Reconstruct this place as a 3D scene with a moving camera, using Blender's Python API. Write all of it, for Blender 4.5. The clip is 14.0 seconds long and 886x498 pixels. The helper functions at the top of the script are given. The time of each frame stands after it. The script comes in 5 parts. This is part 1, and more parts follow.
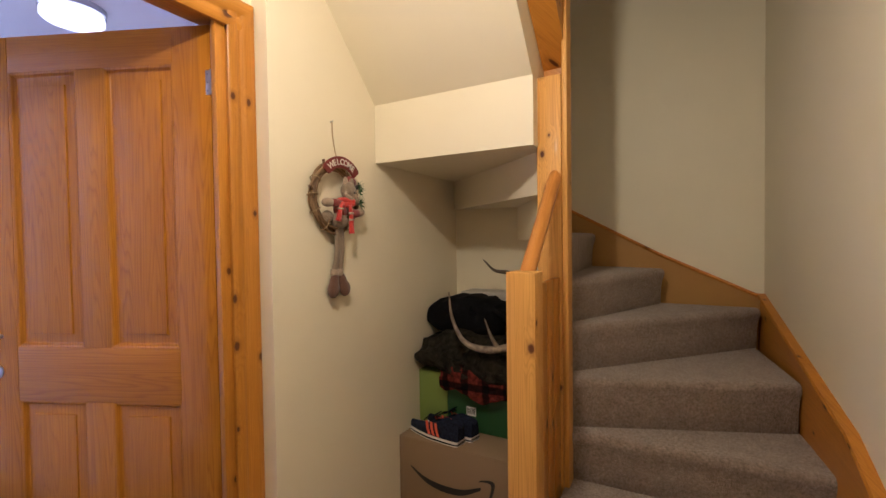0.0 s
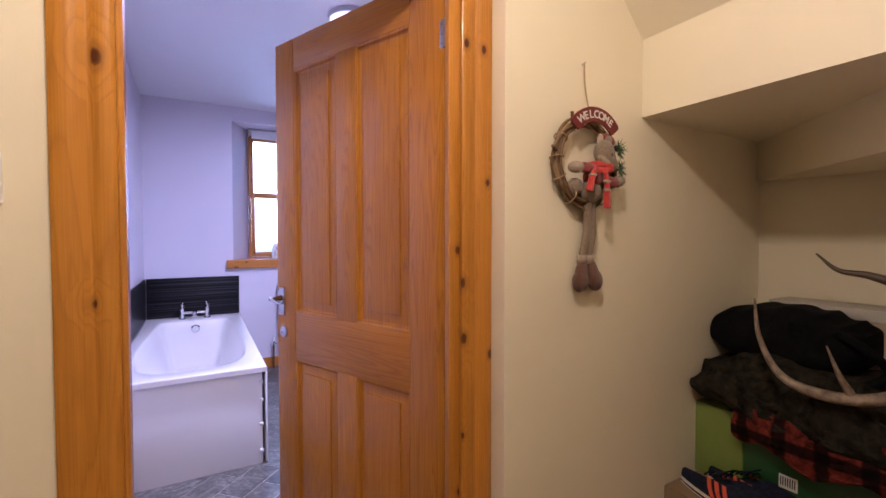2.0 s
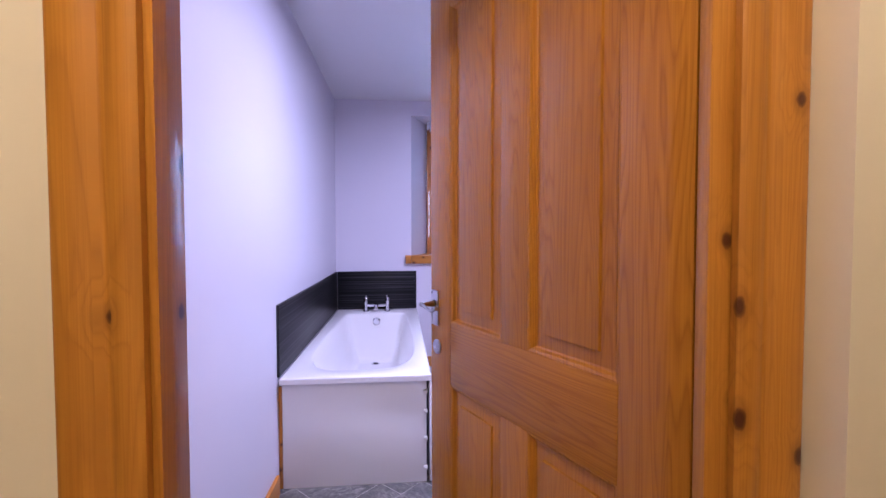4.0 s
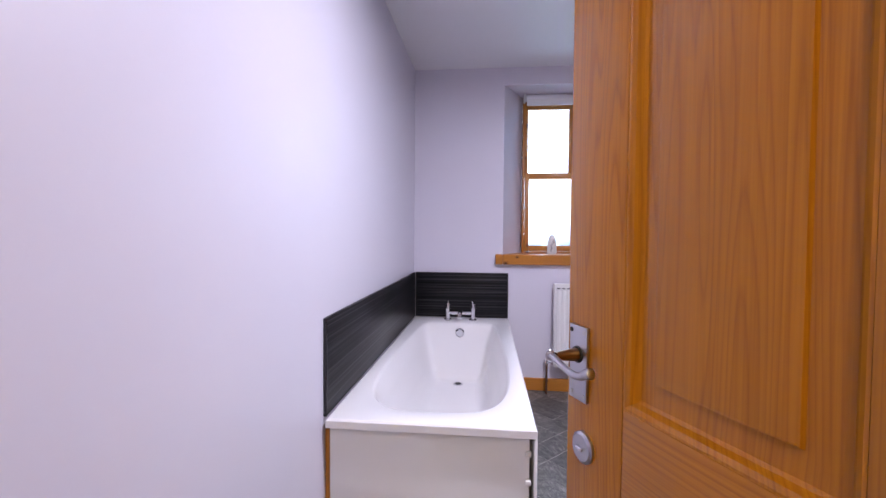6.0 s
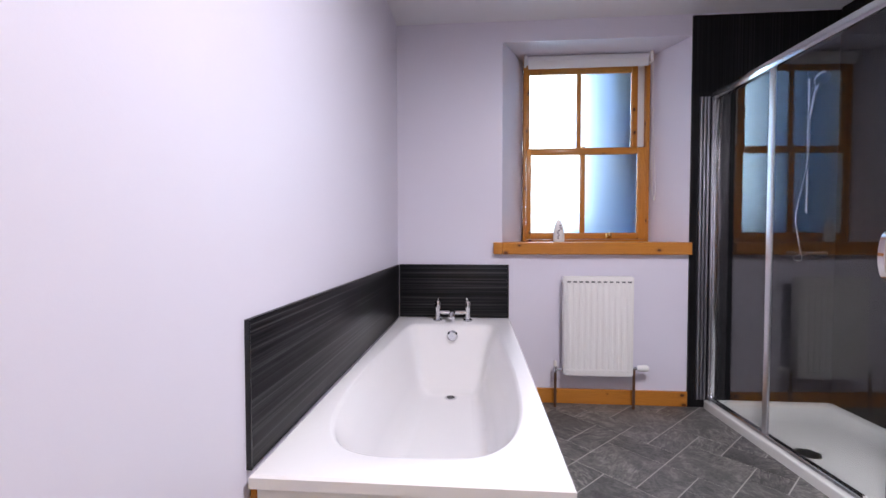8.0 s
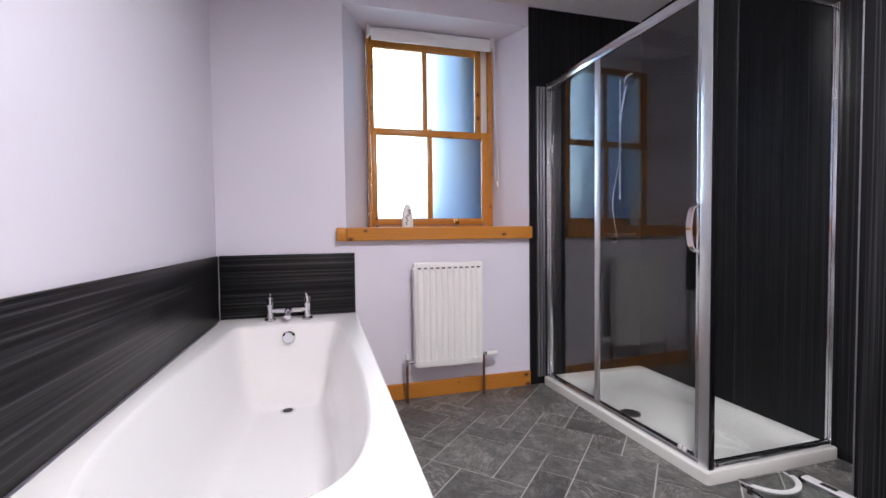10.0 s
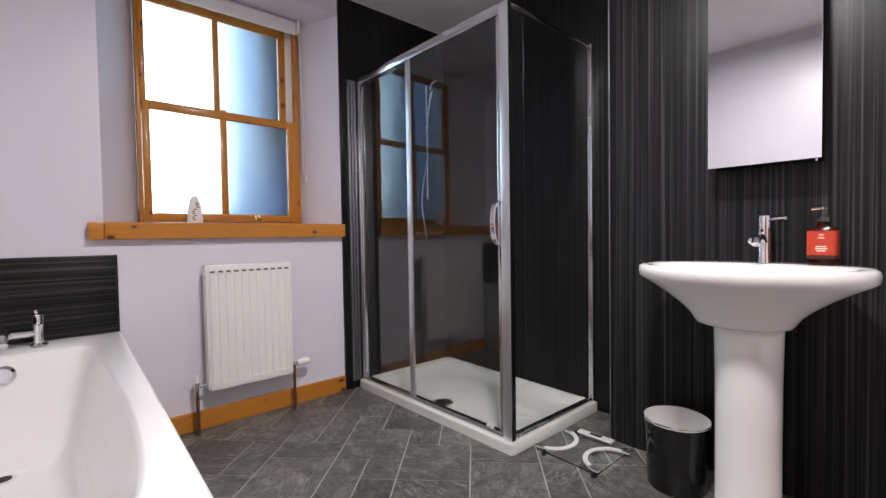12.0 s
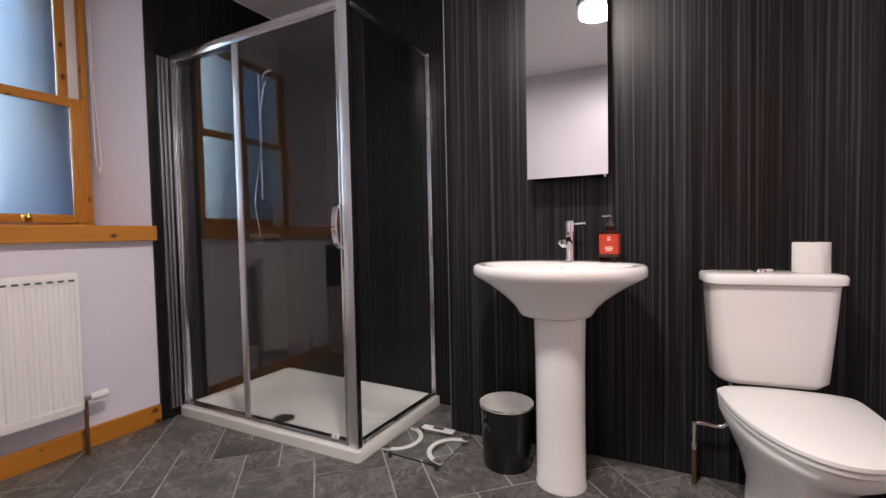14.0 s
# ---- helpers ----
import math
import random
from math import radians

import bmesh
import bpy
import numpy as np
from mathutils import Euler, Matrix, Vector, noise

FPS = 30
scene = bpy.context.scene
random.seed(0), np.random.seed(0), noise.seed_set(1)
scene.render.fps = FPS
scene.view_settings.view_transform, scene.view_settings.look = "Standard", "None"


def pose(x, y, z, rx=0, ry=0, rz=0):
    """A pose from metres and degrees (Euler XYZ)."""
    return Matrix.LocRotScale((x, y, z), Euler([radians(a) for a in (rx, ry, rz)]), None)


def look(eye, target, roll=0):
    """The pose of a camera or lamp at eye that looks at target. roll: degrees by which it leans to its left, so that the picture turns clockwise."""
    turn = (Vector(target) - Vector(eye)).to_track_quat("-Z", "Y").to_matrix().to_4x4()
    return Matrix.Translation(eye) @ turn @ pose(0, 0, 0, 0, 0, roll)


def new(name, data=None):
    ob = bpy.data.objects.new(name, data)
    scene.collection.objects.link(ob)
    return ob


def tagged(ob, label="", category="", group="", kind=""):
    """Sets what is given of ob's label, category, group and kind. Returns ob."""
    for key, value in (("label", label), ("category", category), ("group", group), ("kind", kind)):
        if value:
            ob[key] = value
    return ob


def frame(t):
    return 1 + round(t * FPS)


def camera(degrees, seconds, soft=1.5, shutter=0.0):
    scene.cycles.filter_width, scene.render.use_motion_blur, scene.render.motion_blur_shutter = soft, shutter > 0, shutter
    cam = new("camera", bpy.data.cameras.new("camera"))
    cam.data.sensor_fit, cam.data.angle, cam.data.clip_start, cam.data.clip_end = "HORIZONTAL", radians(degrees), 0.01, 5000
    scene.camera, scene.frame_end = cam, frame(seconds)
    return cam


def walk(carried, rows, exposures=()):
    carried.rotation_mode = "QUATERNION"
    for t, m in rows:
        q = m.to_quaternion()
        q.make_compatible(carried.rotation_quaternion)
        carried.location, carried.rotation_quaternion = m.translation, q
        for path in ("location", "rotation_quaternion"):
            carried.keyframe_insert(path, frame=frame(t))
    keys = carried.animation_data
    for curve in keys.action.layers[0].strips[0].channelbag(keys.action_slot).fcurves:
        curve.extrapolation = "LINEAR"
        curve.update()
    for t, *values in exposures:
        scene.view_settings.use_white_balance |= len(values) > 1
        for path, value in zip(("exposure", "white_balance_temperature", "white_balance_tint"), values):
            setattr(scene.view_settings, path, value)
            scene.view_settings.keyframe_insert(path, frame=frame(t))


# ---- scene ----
cam = camera(91.7, 14.0)
PATH = [
    (0, (0.115, 0.419, 1.347), (-0.852, 2.169, 1.298), -0.8),
    (0.5, (0.108, 0.478, 1.341), (-1.116, 2.059, 1.296), -0.7),
    (1, (0.057, 0.528, 1.32), (-1.383, 1.916, 1.274), -0.4),
    (1.5, (-0.041, 0.612, 1.294), (-1.661, 1.783, 1.244), -0.3),
    (2, (-0.134, 0.672, 1.289), (-1.877, 1.65, 1.233), -0.0),
    (2.5, (-0.231, 0.735, 1.288), (-2.058, 1.546, 1.227), -0.2),
    (3, (-0.337, 0.795, 1.281), (-2.245, 1.393, 1.218), -0.1),
    (3.5, (-0.439, 0.824, 1.275), (-2.403, 1.196, 1.211), 0.0),
    (4, (-0.586, 0.837, 1.262), (-2.575, 1.03, 1.196), -0.1),
    (6.5, (-1.412, 0.789, 1.202), (-3.397, 0.549, 1.135), 0.3),
    (7, (-1.543, 0.774, 1.174), (-3.525, 0.518, 1.108), 0.1),
    (9.5, (-2.024, 0.765, 1.043), (-3.999, 1.077, 0.977), -0.6),
    (10, (-2.054, 0.805, 1.03), (-3.981, 1.337, 0.957), -0.7),
    (10.5, (-2.093, 0.794, 1.023), (-3.946, 1.543, 0.951), -0.7),
    (11, (-2.125, 0.808, 1.009), (-3.885, 1.755, 0.939), -0.8),
    (11.5, (-2.153, 0.819, 0.989), (-3.801, 1.951, 0.928), -0.8),
    (12, (-2.172, 0.82, 0.981), (-3.686, 2.126, 0.923), -0.9),
    (12.5, (-2.18, 0.836, 0.984), (-3.535, 2.305, 0.921), -1.0),
    (13, (-2.165, 0.861, 0.987), (-3.364, 2.46, 0.92), -1.2),
    (13.5, (-2.172, 0.859, 0.988), (-3.233, 2.553, 0.92), -1.2),
    (14, (-2.18, 0.848, 0.997), (-3.145, 2.599, 0.924), -1.2),
]
LOOK = [  # seconds, stops, kelvin, tint
    (0.0, 0.18, 5280, 27), (1.3, 0.11, 5300, 35), (2.5, 0.05, 5420, 37), (4.2, 0.04, 5470, 37), (6.5, 0.0, 6700, 13), (9.5, 0.26, 7100, 9), (11.0, 0.16, 7550, 4), (13.3, -0.04, 8050, 6), (14.0, -0.10, 8350, 10),
]
walk(cam, [(t, look(eye, target, roll)) for t, eye, target, roll in PATH], LOOK)

# ---- world, lights ----
world = bpy.data.worlds.new("world")
scene.world = world
world.use_nodes = True
wn, wl = world.node_tree.nodes, world.node_tree.links
sky = wn.new("ShaderNodeTexSky")
sky.sky_type, sky.sun_disc = "NISHITA", False
sky.sun_elevation, sky.sun_rotation = radians(30), radians(100)
wl.new(sky.outputs[0], wn["Background"].inputs[0])
wn["Background"].inputs[1].default_value = 0.1


def lamp(name, kind, where, energy, colour, **more):
    data = bpy.data.lights.new(name, kind)
    data.energy, data.color = energy, colour
    ob = new(name, data)
    ob.matrix_world = where
    return ob, data


hall_bulb, d = lamp("hall_bulb", "POINT", pose(-0.30, 0.74, 2.30), 31, (1.0, 0.84, 0.47))
d.shadow_soft_size = 0.035
bath_bulb, d = lamp("bath_bulb", "AREA", pose(-2.52, 1.43, 2.434), 55, (0.84, 0.845, 1.0))
d.shape, d.size = "DISK", 0.24
# ---- materials ----
MATS = {}


def material(name, colour=(0.8, 0.8, 0.8), rough=0.5, metal=0.0):
    m = bpy.data.materials.new(name)
    m.use_nodes = True
    b = m.node_tree.nodes["Principled BSDF"]
    b.inputs["Base Color"].default_value = (*colour, 1)
    b.inputs["Roughness"].default_value, b.inputs["Metallic"].default_value = rough, metal
    MATS[name] = m
    return m, m.node_tree.nodes, m.node_tree.links, b


def coords(nodes, links, scale=(1, 1, 1), world_space=False):
    tc = nodes.new("ShaderNodeNewGeometry" if world_space else "ShaderNodeTexCoord")
    mp = nodes.new("ShaderNodeMapping")
    mp.inputs["Scale"].default_value = scale
    links.new(tc.outputs["Position" if world_space else "Object"], mp.inputs[0])
    return mp


def noise_node(nodes, links, mp, scale, detail=4, rough=0.55, dist=0.0):
    n = nodes.new("ShaderNodeTexNoise")
    n.inputs["Scale"].default_value, n.inputs["Detail"].default_value = scale, detail
    n.inputs["Roughness"].default_value, n.inputs["Distortion"].default_value = rough, dist
    links.new(mp.outputs[0], n.inputs["Vector"])
    return n


def ramp(nodes, links, src, stops):
    r = nodes.new("ShaderNodeValToRGB")
    while len(r.color_ramp.elements) < len(stops):
        r.color_ramp.elements.new(0.5)
    for e, (p, c) in zip(r.color_ramp.elements, stops):
        e.position, e.color = p, (*c, 1) if len(c) == 3 else c
    links.new(src, r.inputs[0])
    return r


def bump(nodes, links, bsdf, src, strength, distance=0.002):
    b = nodes.new("ShaderNodeBump")
    b.inputs["Strength"].default_value, b.inputs["Distance"].default_value = strength, distance
    links.new(src, b.inputs["Height"])
    links.new(b.outputs[0], bsdf.inputs["Normal"])
    return b


def mix(nodes, links, fac, a, b, mode="MIX"):
    m = nodes.new("ShaderNodeMix")
    m.data_type, m.blend_type = "RGBA", mode
    for sock, v in ((m.inputs["Factor"], fac), (m.inputs["A"], a), (m.inputs["B"], b)):
        if isinstance(v, (int, float)):
            sock.default_value = v
        elif isinstance(v, tuple):
            sock.default_value = (*v, 1)
        else:
            links.new(v, sock)
    return m.outputs["Result"]


def painted(name, colour, var=0.06, rough=0.55, bump_strength=0.15):
    m, n, l, b = material(name, colour, rough)
    mp = coords(n, l, world_space=True)
    big = noise_node(n, l, mp, 1.3, 3)
    dark = tuple(c * (1 - var) for c in colour)
    r = ramp(n, l, big.outputs[0], [(0.3, dark), (0.7, colour)])
    l.new(r.outputs[0], b.inputs["Base Color"])
    fine = noise_node(n, l, mp, 160, 3, 0.6)
    wide = noise_node(n, l, mp, 9, 3, 0.5)
    add = n.new("ShaderNodeMath")
    add.operation = "MULTIPLY_ADD"
    l.new(wide.outputs[0], add.inputs[0])
    add.inputs[1].default_value = 3.0
    l.new(fine.outputs[0], add.inputs[2])
    bump(n, l, b, add.outputs[0], bump_strength, 0.0015)
    return m


def pine(name, axis, light=(0.60, 0.245, 0.042), dark=(0.25, 0.078, 0.012), knots=True, rough=0.32, grain=1.0, figure=0.55, knotty=0.66):
    """Varnished pine, grain along axis 0, 1 or 2."""
    m, n, l, b = material(name, light, rough)
    tc = n.new("ShaderNodeTexCoord")
    oi = n.new("ShaderNodeObjectInfo")
    sep = n.new("ShaderNodeSeparateXYZ")
    l.new(tc.outputs["Object"], sep.inputs[0])
    others = [a for a in (0, 1, 2) if a != axis]

    def math_node(op, a, c=None, d=None):
        q = n.new("ShaderNodeMath")
        q.operation = op
        for k, v in enumerate((a, c, d)):
            if v is None:
                continue
            if isinstance(v, (int, float)):
                q.inputs[k].default_value = v
            else:
                l.new(v, q.inputs[k])
        return q.outputs[0]

    def flat(across, along):
        """Across and along the board, shifted from board to board."""
        u = math_node("ADD", sep.outputs[others[0]], sep.outputs[others[1]])
        u = math_node("MULTIPLY_ADD", oi.outputs["Random"], 3.7, u)
        v = math_node("MULTIPLY_ADD", oi.outputs["Random"], 9.1, sep.outputs[axis])
        c = n.new("ShaderNodeCombineXYZ")
        l.new(math_node("MULTIPLY", u, across), c.inputs[0])
        l.new(math_node("MULTIPLY", v, along), c.inputs[1])
        return c

    fine = noise_node(n, l, flat(330 * grain, 3.0), 1.0, 3, 0.6, 0.2)
    flame = noise_node(n, l, flat(15.0 * grain, 0.75), 1.0, 2, 0.4, 0.35)
    patch = noise_node(n, l, flat(5.0, 1.2), 1.0, 3, 0.5)
    turns = math_node("MULTIPLY_ADD", fine.outputs[0], 0.22, math_node("MULTIPLY", flame.outputs[0], 21.0))
    knot = None
    if knots:
        v = n.new("ShaderNodeTexVoronoi")
        v.voronoi_dimensions = "2D"
        v.inputs["Scale"].default_value = 1.0
        wob = noise_node(n, l, flat(70, 55), 1.0, 2)
        l.new(flat(9.0, 6.0).outputs[0], v.inputs["Vector"])
        sepc = n.new("ShaderNodeSeparateColor")
        l.new(v.outputs["Color"], sepc.inputs[0])
        keep = math_node("GREATER_THAN", sepc.outputs[0], 1 - knotty)
        dist = math_node("MULTIPLY_ADD", wob.outputs[0], 0.05, v.outputs["Distance"])
        dist = math_node("DIVIDE", dist, math_node("MULTIPLY_ADD", sepc.outputs[1], 0.7, 0.55))
        knot = ramp(n, l, dist, [(0.062, (1, 1, 1)), (0.085, (0.80, 0.80, 0.80)), (0.105, (0.30, 0.30, 0.30)), (0.19, (0, 0, 0))])
        swirl = ramp(n, l, dist, [(0.08, (1, 1, 1)), (0.42, (0, 0, 0))])
        turns = math_node("MULTIPLY_ADD", math_node("MULTIPLY", swirl.outputs[0], keep), 2.4, turns)
    rings = math_node("FRACT", turns)
    mid = tuple(p * (1 - figure) + q * figure for p, q in zip(light, dark))
    half = tuple(p * 0.62 + q * 0.38 for p, q in zip(light, mid))
    c1 = ramp(n, l, rings, [(0.0, half), (0.12, light), (0.45, light), (0.74, half), (0.90, mid), (1.0, half)])
    c2 = ramp(n, l, fine.outputs[0], [(0.32, (0.80, 0.76, 0.70)), (0.62, (1, 1, 1))])
    c3 = ramp(n, l, patch.outputs[0], [(0.28, (0.84, 0.78, 0.68)), (0.70, (1.06, 1.04, 1.0))])
    plain = ramp(n, l, patch.outputs[0], [(0.3, light), (0.7, half)])
    bold = ramp(n, l, oi.outputs["Random"], [(0.0, (0.12, 0.12, 0.12)), (0.55, (0.45, 0.45, 0.45)), (1.0, (0.72, 0.72, 0.72))])
    col = mix(n, l, bold.outputs[0], plain.outputs[0], c1.outputs[0])
    col = mix(n, l, 0.8, col, c2.outputs[0], "MULTIPLY")
    col = mix(n, l, 1.0, col, c3.outputs[0], "MULTIPLY")
    if knots:
        col = mix(n, l, math_node("MULTIPLY", knot.outputs[0], keep), col, (0.085, 0.022, 0.007))
    l.new(col, b.inputs["Base Color"])
    b.inputs["Coat Weight"].default_value, b.inputs["Coat Roughness"].default_value = 0.15, 0.10
    b.inputs["Specular IOR Level"].default_value = 0.3
    bump(n, l, b, fine.outputs[0], 0.10, 0.0006)
    return m


def striped(name, axis, rough=0.34, bright=1.0):
    """Dark laminate wall panel with fine brushed lines along axis."""
    m, n, l, b = material(name, (0.02, 0.02, 0.022), rough)
    s = [1.0, 1.0, 1.0]
    s[axis] = 0.004
    mp = coords(n, l, tuple(s), world_space=True)
    a = noise_node(n, l, mp, 118, 3, 0.62)
    c = noise_node(n, l, mp, 330, 2, 0.6)
    w = noise_node(n, l, mp, 9, 2, 0.5)
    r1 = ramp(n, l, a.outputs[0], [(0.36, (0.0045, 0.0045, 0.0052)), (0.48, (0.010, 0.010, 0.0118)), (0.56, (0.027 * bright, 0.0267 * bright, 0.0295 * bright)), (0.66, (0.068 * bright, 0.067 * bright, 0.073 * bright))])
    r2 = ramp(n, l, c.outputs[0], [(0.35, (0.55, 0.55, 0.55)), (0.65, (1.1, 1.1, 1.1))])
    r3 = ramp(n, l, w.outputs[0], [(0.35, (0.72, 0.72, 0.72)), (0.65, (1.05, 1.05, 1.05))])
    col = mix(n, l, 1.0, r1.outputs[0], r2.outputs[0], "MULTIPLY")
    l.new(mix(n, l, 1.0, col, r3.outputs[0], "MULTIPLY"), b.inputs["Base Color"])
    b.inputs["Specular IOR Level"].default_value = 0.22
    bump(n, l, b, a.outputs[0], 0.25, 0.001)
    return m


def carpet_mat():
    m, n, l, b = material("carpet", (0.30, 0.24, 0.19), 0.95)
    mp = coords(n, l, world_space=True)
    f = noise_node(n, l, mp, 105, 4, 0.8)
    g = noise_node(n, l, mp, 16, 4, 0.65)
    r = ramp(n, l, f.outputs[0], [(0.32, (0.18, 0.126, 0.096)), (0.66, (0.53, 0.40, 0.315))])
    r2 = ramp(n, l, g.outputs[0], [(0.3, (0.74, 0.74, 0.74)), (0.7, (1, 1, 1))])
    l.new(mix(n, l, 1.0, r.outputs[0], r2.outputs[0], "MULTIPLY"), b.inputs["Base Color"])
    bump(n, l, b, f.outputs[0], 1.0, 0.012)
    b.inputs["Sheen Weight"].default_value = 0.25
    return m


def slate_mat():
    m, n, l, b = material("slate_tile", (0.06, 0.06, 0.06), 0.36)
    mp = coords(n, l, world_space=True)
    oi = n.new("ShaderNodeObjectInfo")
    off = n.new("ShaderNodeVectorMath")
    off.operation = "MULTIPLY_ADD"
    l.new(oi.outputs["Random"], off.inputs[0])
    off.inputs[1].default_value = (37, 23, 11)
    l.new(mp.outputs[0], off.inputs[2])
    a = noise_node(n, l, off, 9, 8, 0.72, 1.6)
    c = noise_node(n, l, off, 55, 5, 0.65, 0.5)
    r = ramp(n, l, a.outputs[0], [(0.3, (0.050, 0.050, 0.051)), (0.48, (0.118, 0.115, 0.111)), (0.60, (0.205, 0.198, 0.186)), (0.75, (0.37, 0.352, 0.325))])
    r2 = ramp(n, l, c.outputs[0], [(0.3, (0.55, 0.55, 0.55)), (0.7, (1.1, 1.1, 1.1))])
    r3 = ramp(n, l, oi.outputs["Random"], [(0.0, (0.62, 0.62, 0.62)), (1.0, (1.15, 1.15, 1.12))])
    col = mix(n, l, 1.0, r.outputs[0], r2.outputs[0], "MULTIPLY")
    col = mix(n, l, 1.0, col, r3.outputs[0], "MULTIPLY")
    turn = n.new("ShaderNodeVectorRotate")
    turn.rotation_type = "Z_AXIS"
    spin = n.new("ShaderNodeMath")
    spin.operation = "MULTIPLY"
    l.new(oi.outputs["Random"], spin.inputs[0])
    spin.inputs[1].default_value = 61.0
    l.new(spin.outputs[0], turn.inputs["Angle"])
    l.new(off.outputs[0], turn.inputs["Vector"])
    squeeze = n.new("ShaderNodeMapping")
    squeeze.inputs["Scale"].default_value = (1.0, 3.2, 1.0)
    l.new(turn.outputs[0], squeeze.inputs[0])
    vein = noise_node(n, l, squeeze, 21, 7, 0.66, 1.1)
    area = noise_node(n, l, off, 5, 3, 0.5)
    streak = ramp(n, l, vein.outputs[0], [(0.50, (0, 0, 0)), (0.60, (0.75, 0.75, 0.75)), (0.72, (1, 1, 1))])
    patchy = ramp(n, l, area.outputs[0], [(0.38, (0.08, 0.08, 0.08)), (0.66, (0.75, 0.75, 0.75))])
    amount = mix(n, l, 1.0, streak.outputs[0], patchy.outputs[0], "MULTIPLY")
    l.new(mix(n, l, amount, col, (0.42, 0.40, 0.365)), b.inputs["Base Color"])
    relief = n.new("ShaderNodeMath")
    relief.operation = "ADD"
    l.new(a.outputs[0], relief.inputs[0])
    l.new(vein.outputs[0], relief.inputs[1])
    bump(n, l, b, relief.outputs[0], 0.55, 0.0025)
    return m


CREAM = painted("cream_paint", (0.84, 0.755, 0.575), 0.06, 0.45)
LILAC = painted("lilac_paint", (0.74, 0.71, 0.79), 0.03, 0.36, 0.10)
WHITE = painted("ceiling_white", (0.82, 0.81, 0.83), 0.03, 0.6)
WALLS = painted("stair_wall_paint", (0.84, 0.77, 0.60))
PINE_X, PINE_Y, PINE_Z = pine("pine_x", 0), pine("pine_y", 1), pine("pine_z", 2)
HALL_Y, HALL_Z = (pine(name, axis, (0.57, 0.247, 0.021), (0.26, 0.085, 0.008), knotty=0.5) for name, axis in (("hall_pine_y", 1), ("hall_pine_z", 2)))
RAIL = pine("rail_pine", 1, (0.62, 0.27, 0.05), grain=0.6)
POST_Z = pine("post_pine_z", 2, (0.74, 0.40, 0.085), rough=0.5)
POST_Z.node_tree.nodes["Principled BSDF"].inputs["Coat Weight"].default_value = 0.03
DOOR_Z = pine("door_pine_z", 2, (0.53, 0.216, 0.010), (0.25, 0.078, 0.004), knots=False, rough=0.25, grain=0.9, figure=0.62)
DOOR_X = pine("door_pine_x", 0, (0.53, 0.216, 0.010), (0.25, 0.078, 0.004), knots=False, rough=0.25, grain=0.9, figure=0.62)
SKIRT = material("ochre_stringer", (0.42, 0.22, 0.05), 0.45)[0]
PANEL_V, PANEL_H = striped("dark_panel_vertical", 2), striped("dark_panel_side", 0)
PANEL_HY = striped("dark_panel_end", 1)
# same laminate with its stripes dimmed, the shade behind the glass put into the colour
PANEL_SHADED = striped("dark_panel_shaded", 2, bright=0.5)
CARPET, SLATE = carpet_mat(), slate_mat()
GROUT = painted("grout", (0.50, 0.48, 0.45), 0.2, 0.8)
CERAMIC = material("white_ceramic", (0.83, 0.81, 0.79), 0.08)[0]
ACRYLIC = material("white_acrylic", (0.84, 0.83, 0.84), 0.12)[0]
TRAY_WHITE = material("matt_white_acrylic", (0.77, 0.77, 0.73), 0.2)[0]
ENAMEL = material("white_enamel", (0.83, 0.81, 0.78), 0.3)[0]
PLASTIC = material("white_plastic", (0.80, 0.79, 0.77), 0.35)[0]
CHROME = material("chrome", (0.76, 0.76, 0.79), 0.09, 1.0)[0]
SATIN = material("satin_chrome", (0.50, 0.50, 0.54), 0.28, 1.0)[0]
ALU = material("polished_aluminium", (0.72, 0.72, 0.74), 0.16, 1.0)[0]
SATIN_ALU = material("satin_aluminium", (0.80, 0.80, 0.82), 0.33, 1.0)[0]
DARK_ALU = material("shaded_aluminium", (0.30, 0.30, 0.32), 0.4, 1.0)[0]
STEEL = material("satin_steel", (0.55, 0.54, 0.52), 0.3, 1.0)[0]
COPPER = material("dull_copper", (0.22, 0.12, 0.08), 0.4, 0.8)[0]
BRASS = material("brass", (0.62, 0.42, 0.16), 0.25, 1.0)[0]
BLACK = material("gloss_black", (0.008, 0.008, 0.009), 0.12)[0]
RUBBER = material("black_rubber", (0.012, 0.012, 0.013), 0.6)[0]
MIRROR = material("mirror_silver", (0.82, 0.82, 0.82), 0.01, 1.0)[0]


def glass_mat(name, tint, rough, ior=1.5):
    m, n, l, b = material(name, tint, rough)
    b.inputs["Transmission Weight"].default_value, b.inputs["IOR"].default_value = 1.0, ior
    return m


GLASS = glass_mat("clear_glass", (0.93, 0.95, 0.95), 0.0)
FROST = glass_mat("frosted_glass", (0.88, 0.95, 1.0), 0.34)

# ---- mesh helpers ----


def add_box(bm, x0, x1, y0, y1, z0, z1, bevel=0.0, seg=2):
    made = bmesh.ops.create_cube(bm, size=1.0)["verts"]
    for v in made:
        v.co = Vector(((x0 + x1) / 2 + v.co.x * (x1 - x0), (y0 + y1) / 2 + v.co.y * (y1 - y0), (z0 + z1) / 2 + v.co.z * (z1 - z0)))
    if bevel:
        edges = list({e for v in made for e in v.link_edges})
        bmesh.ops.bevel(bm, geom=edges, offset=bevel, segments=seg, profile=0.5, affect="EDGES")
    return bm


def box(x0, x1, y0, y1, z0, z1, bevel=0.0, seg=2):
    return add_box(bmesh.new(), x0, x1, y0, y1, z0, z1, bevel, seg)


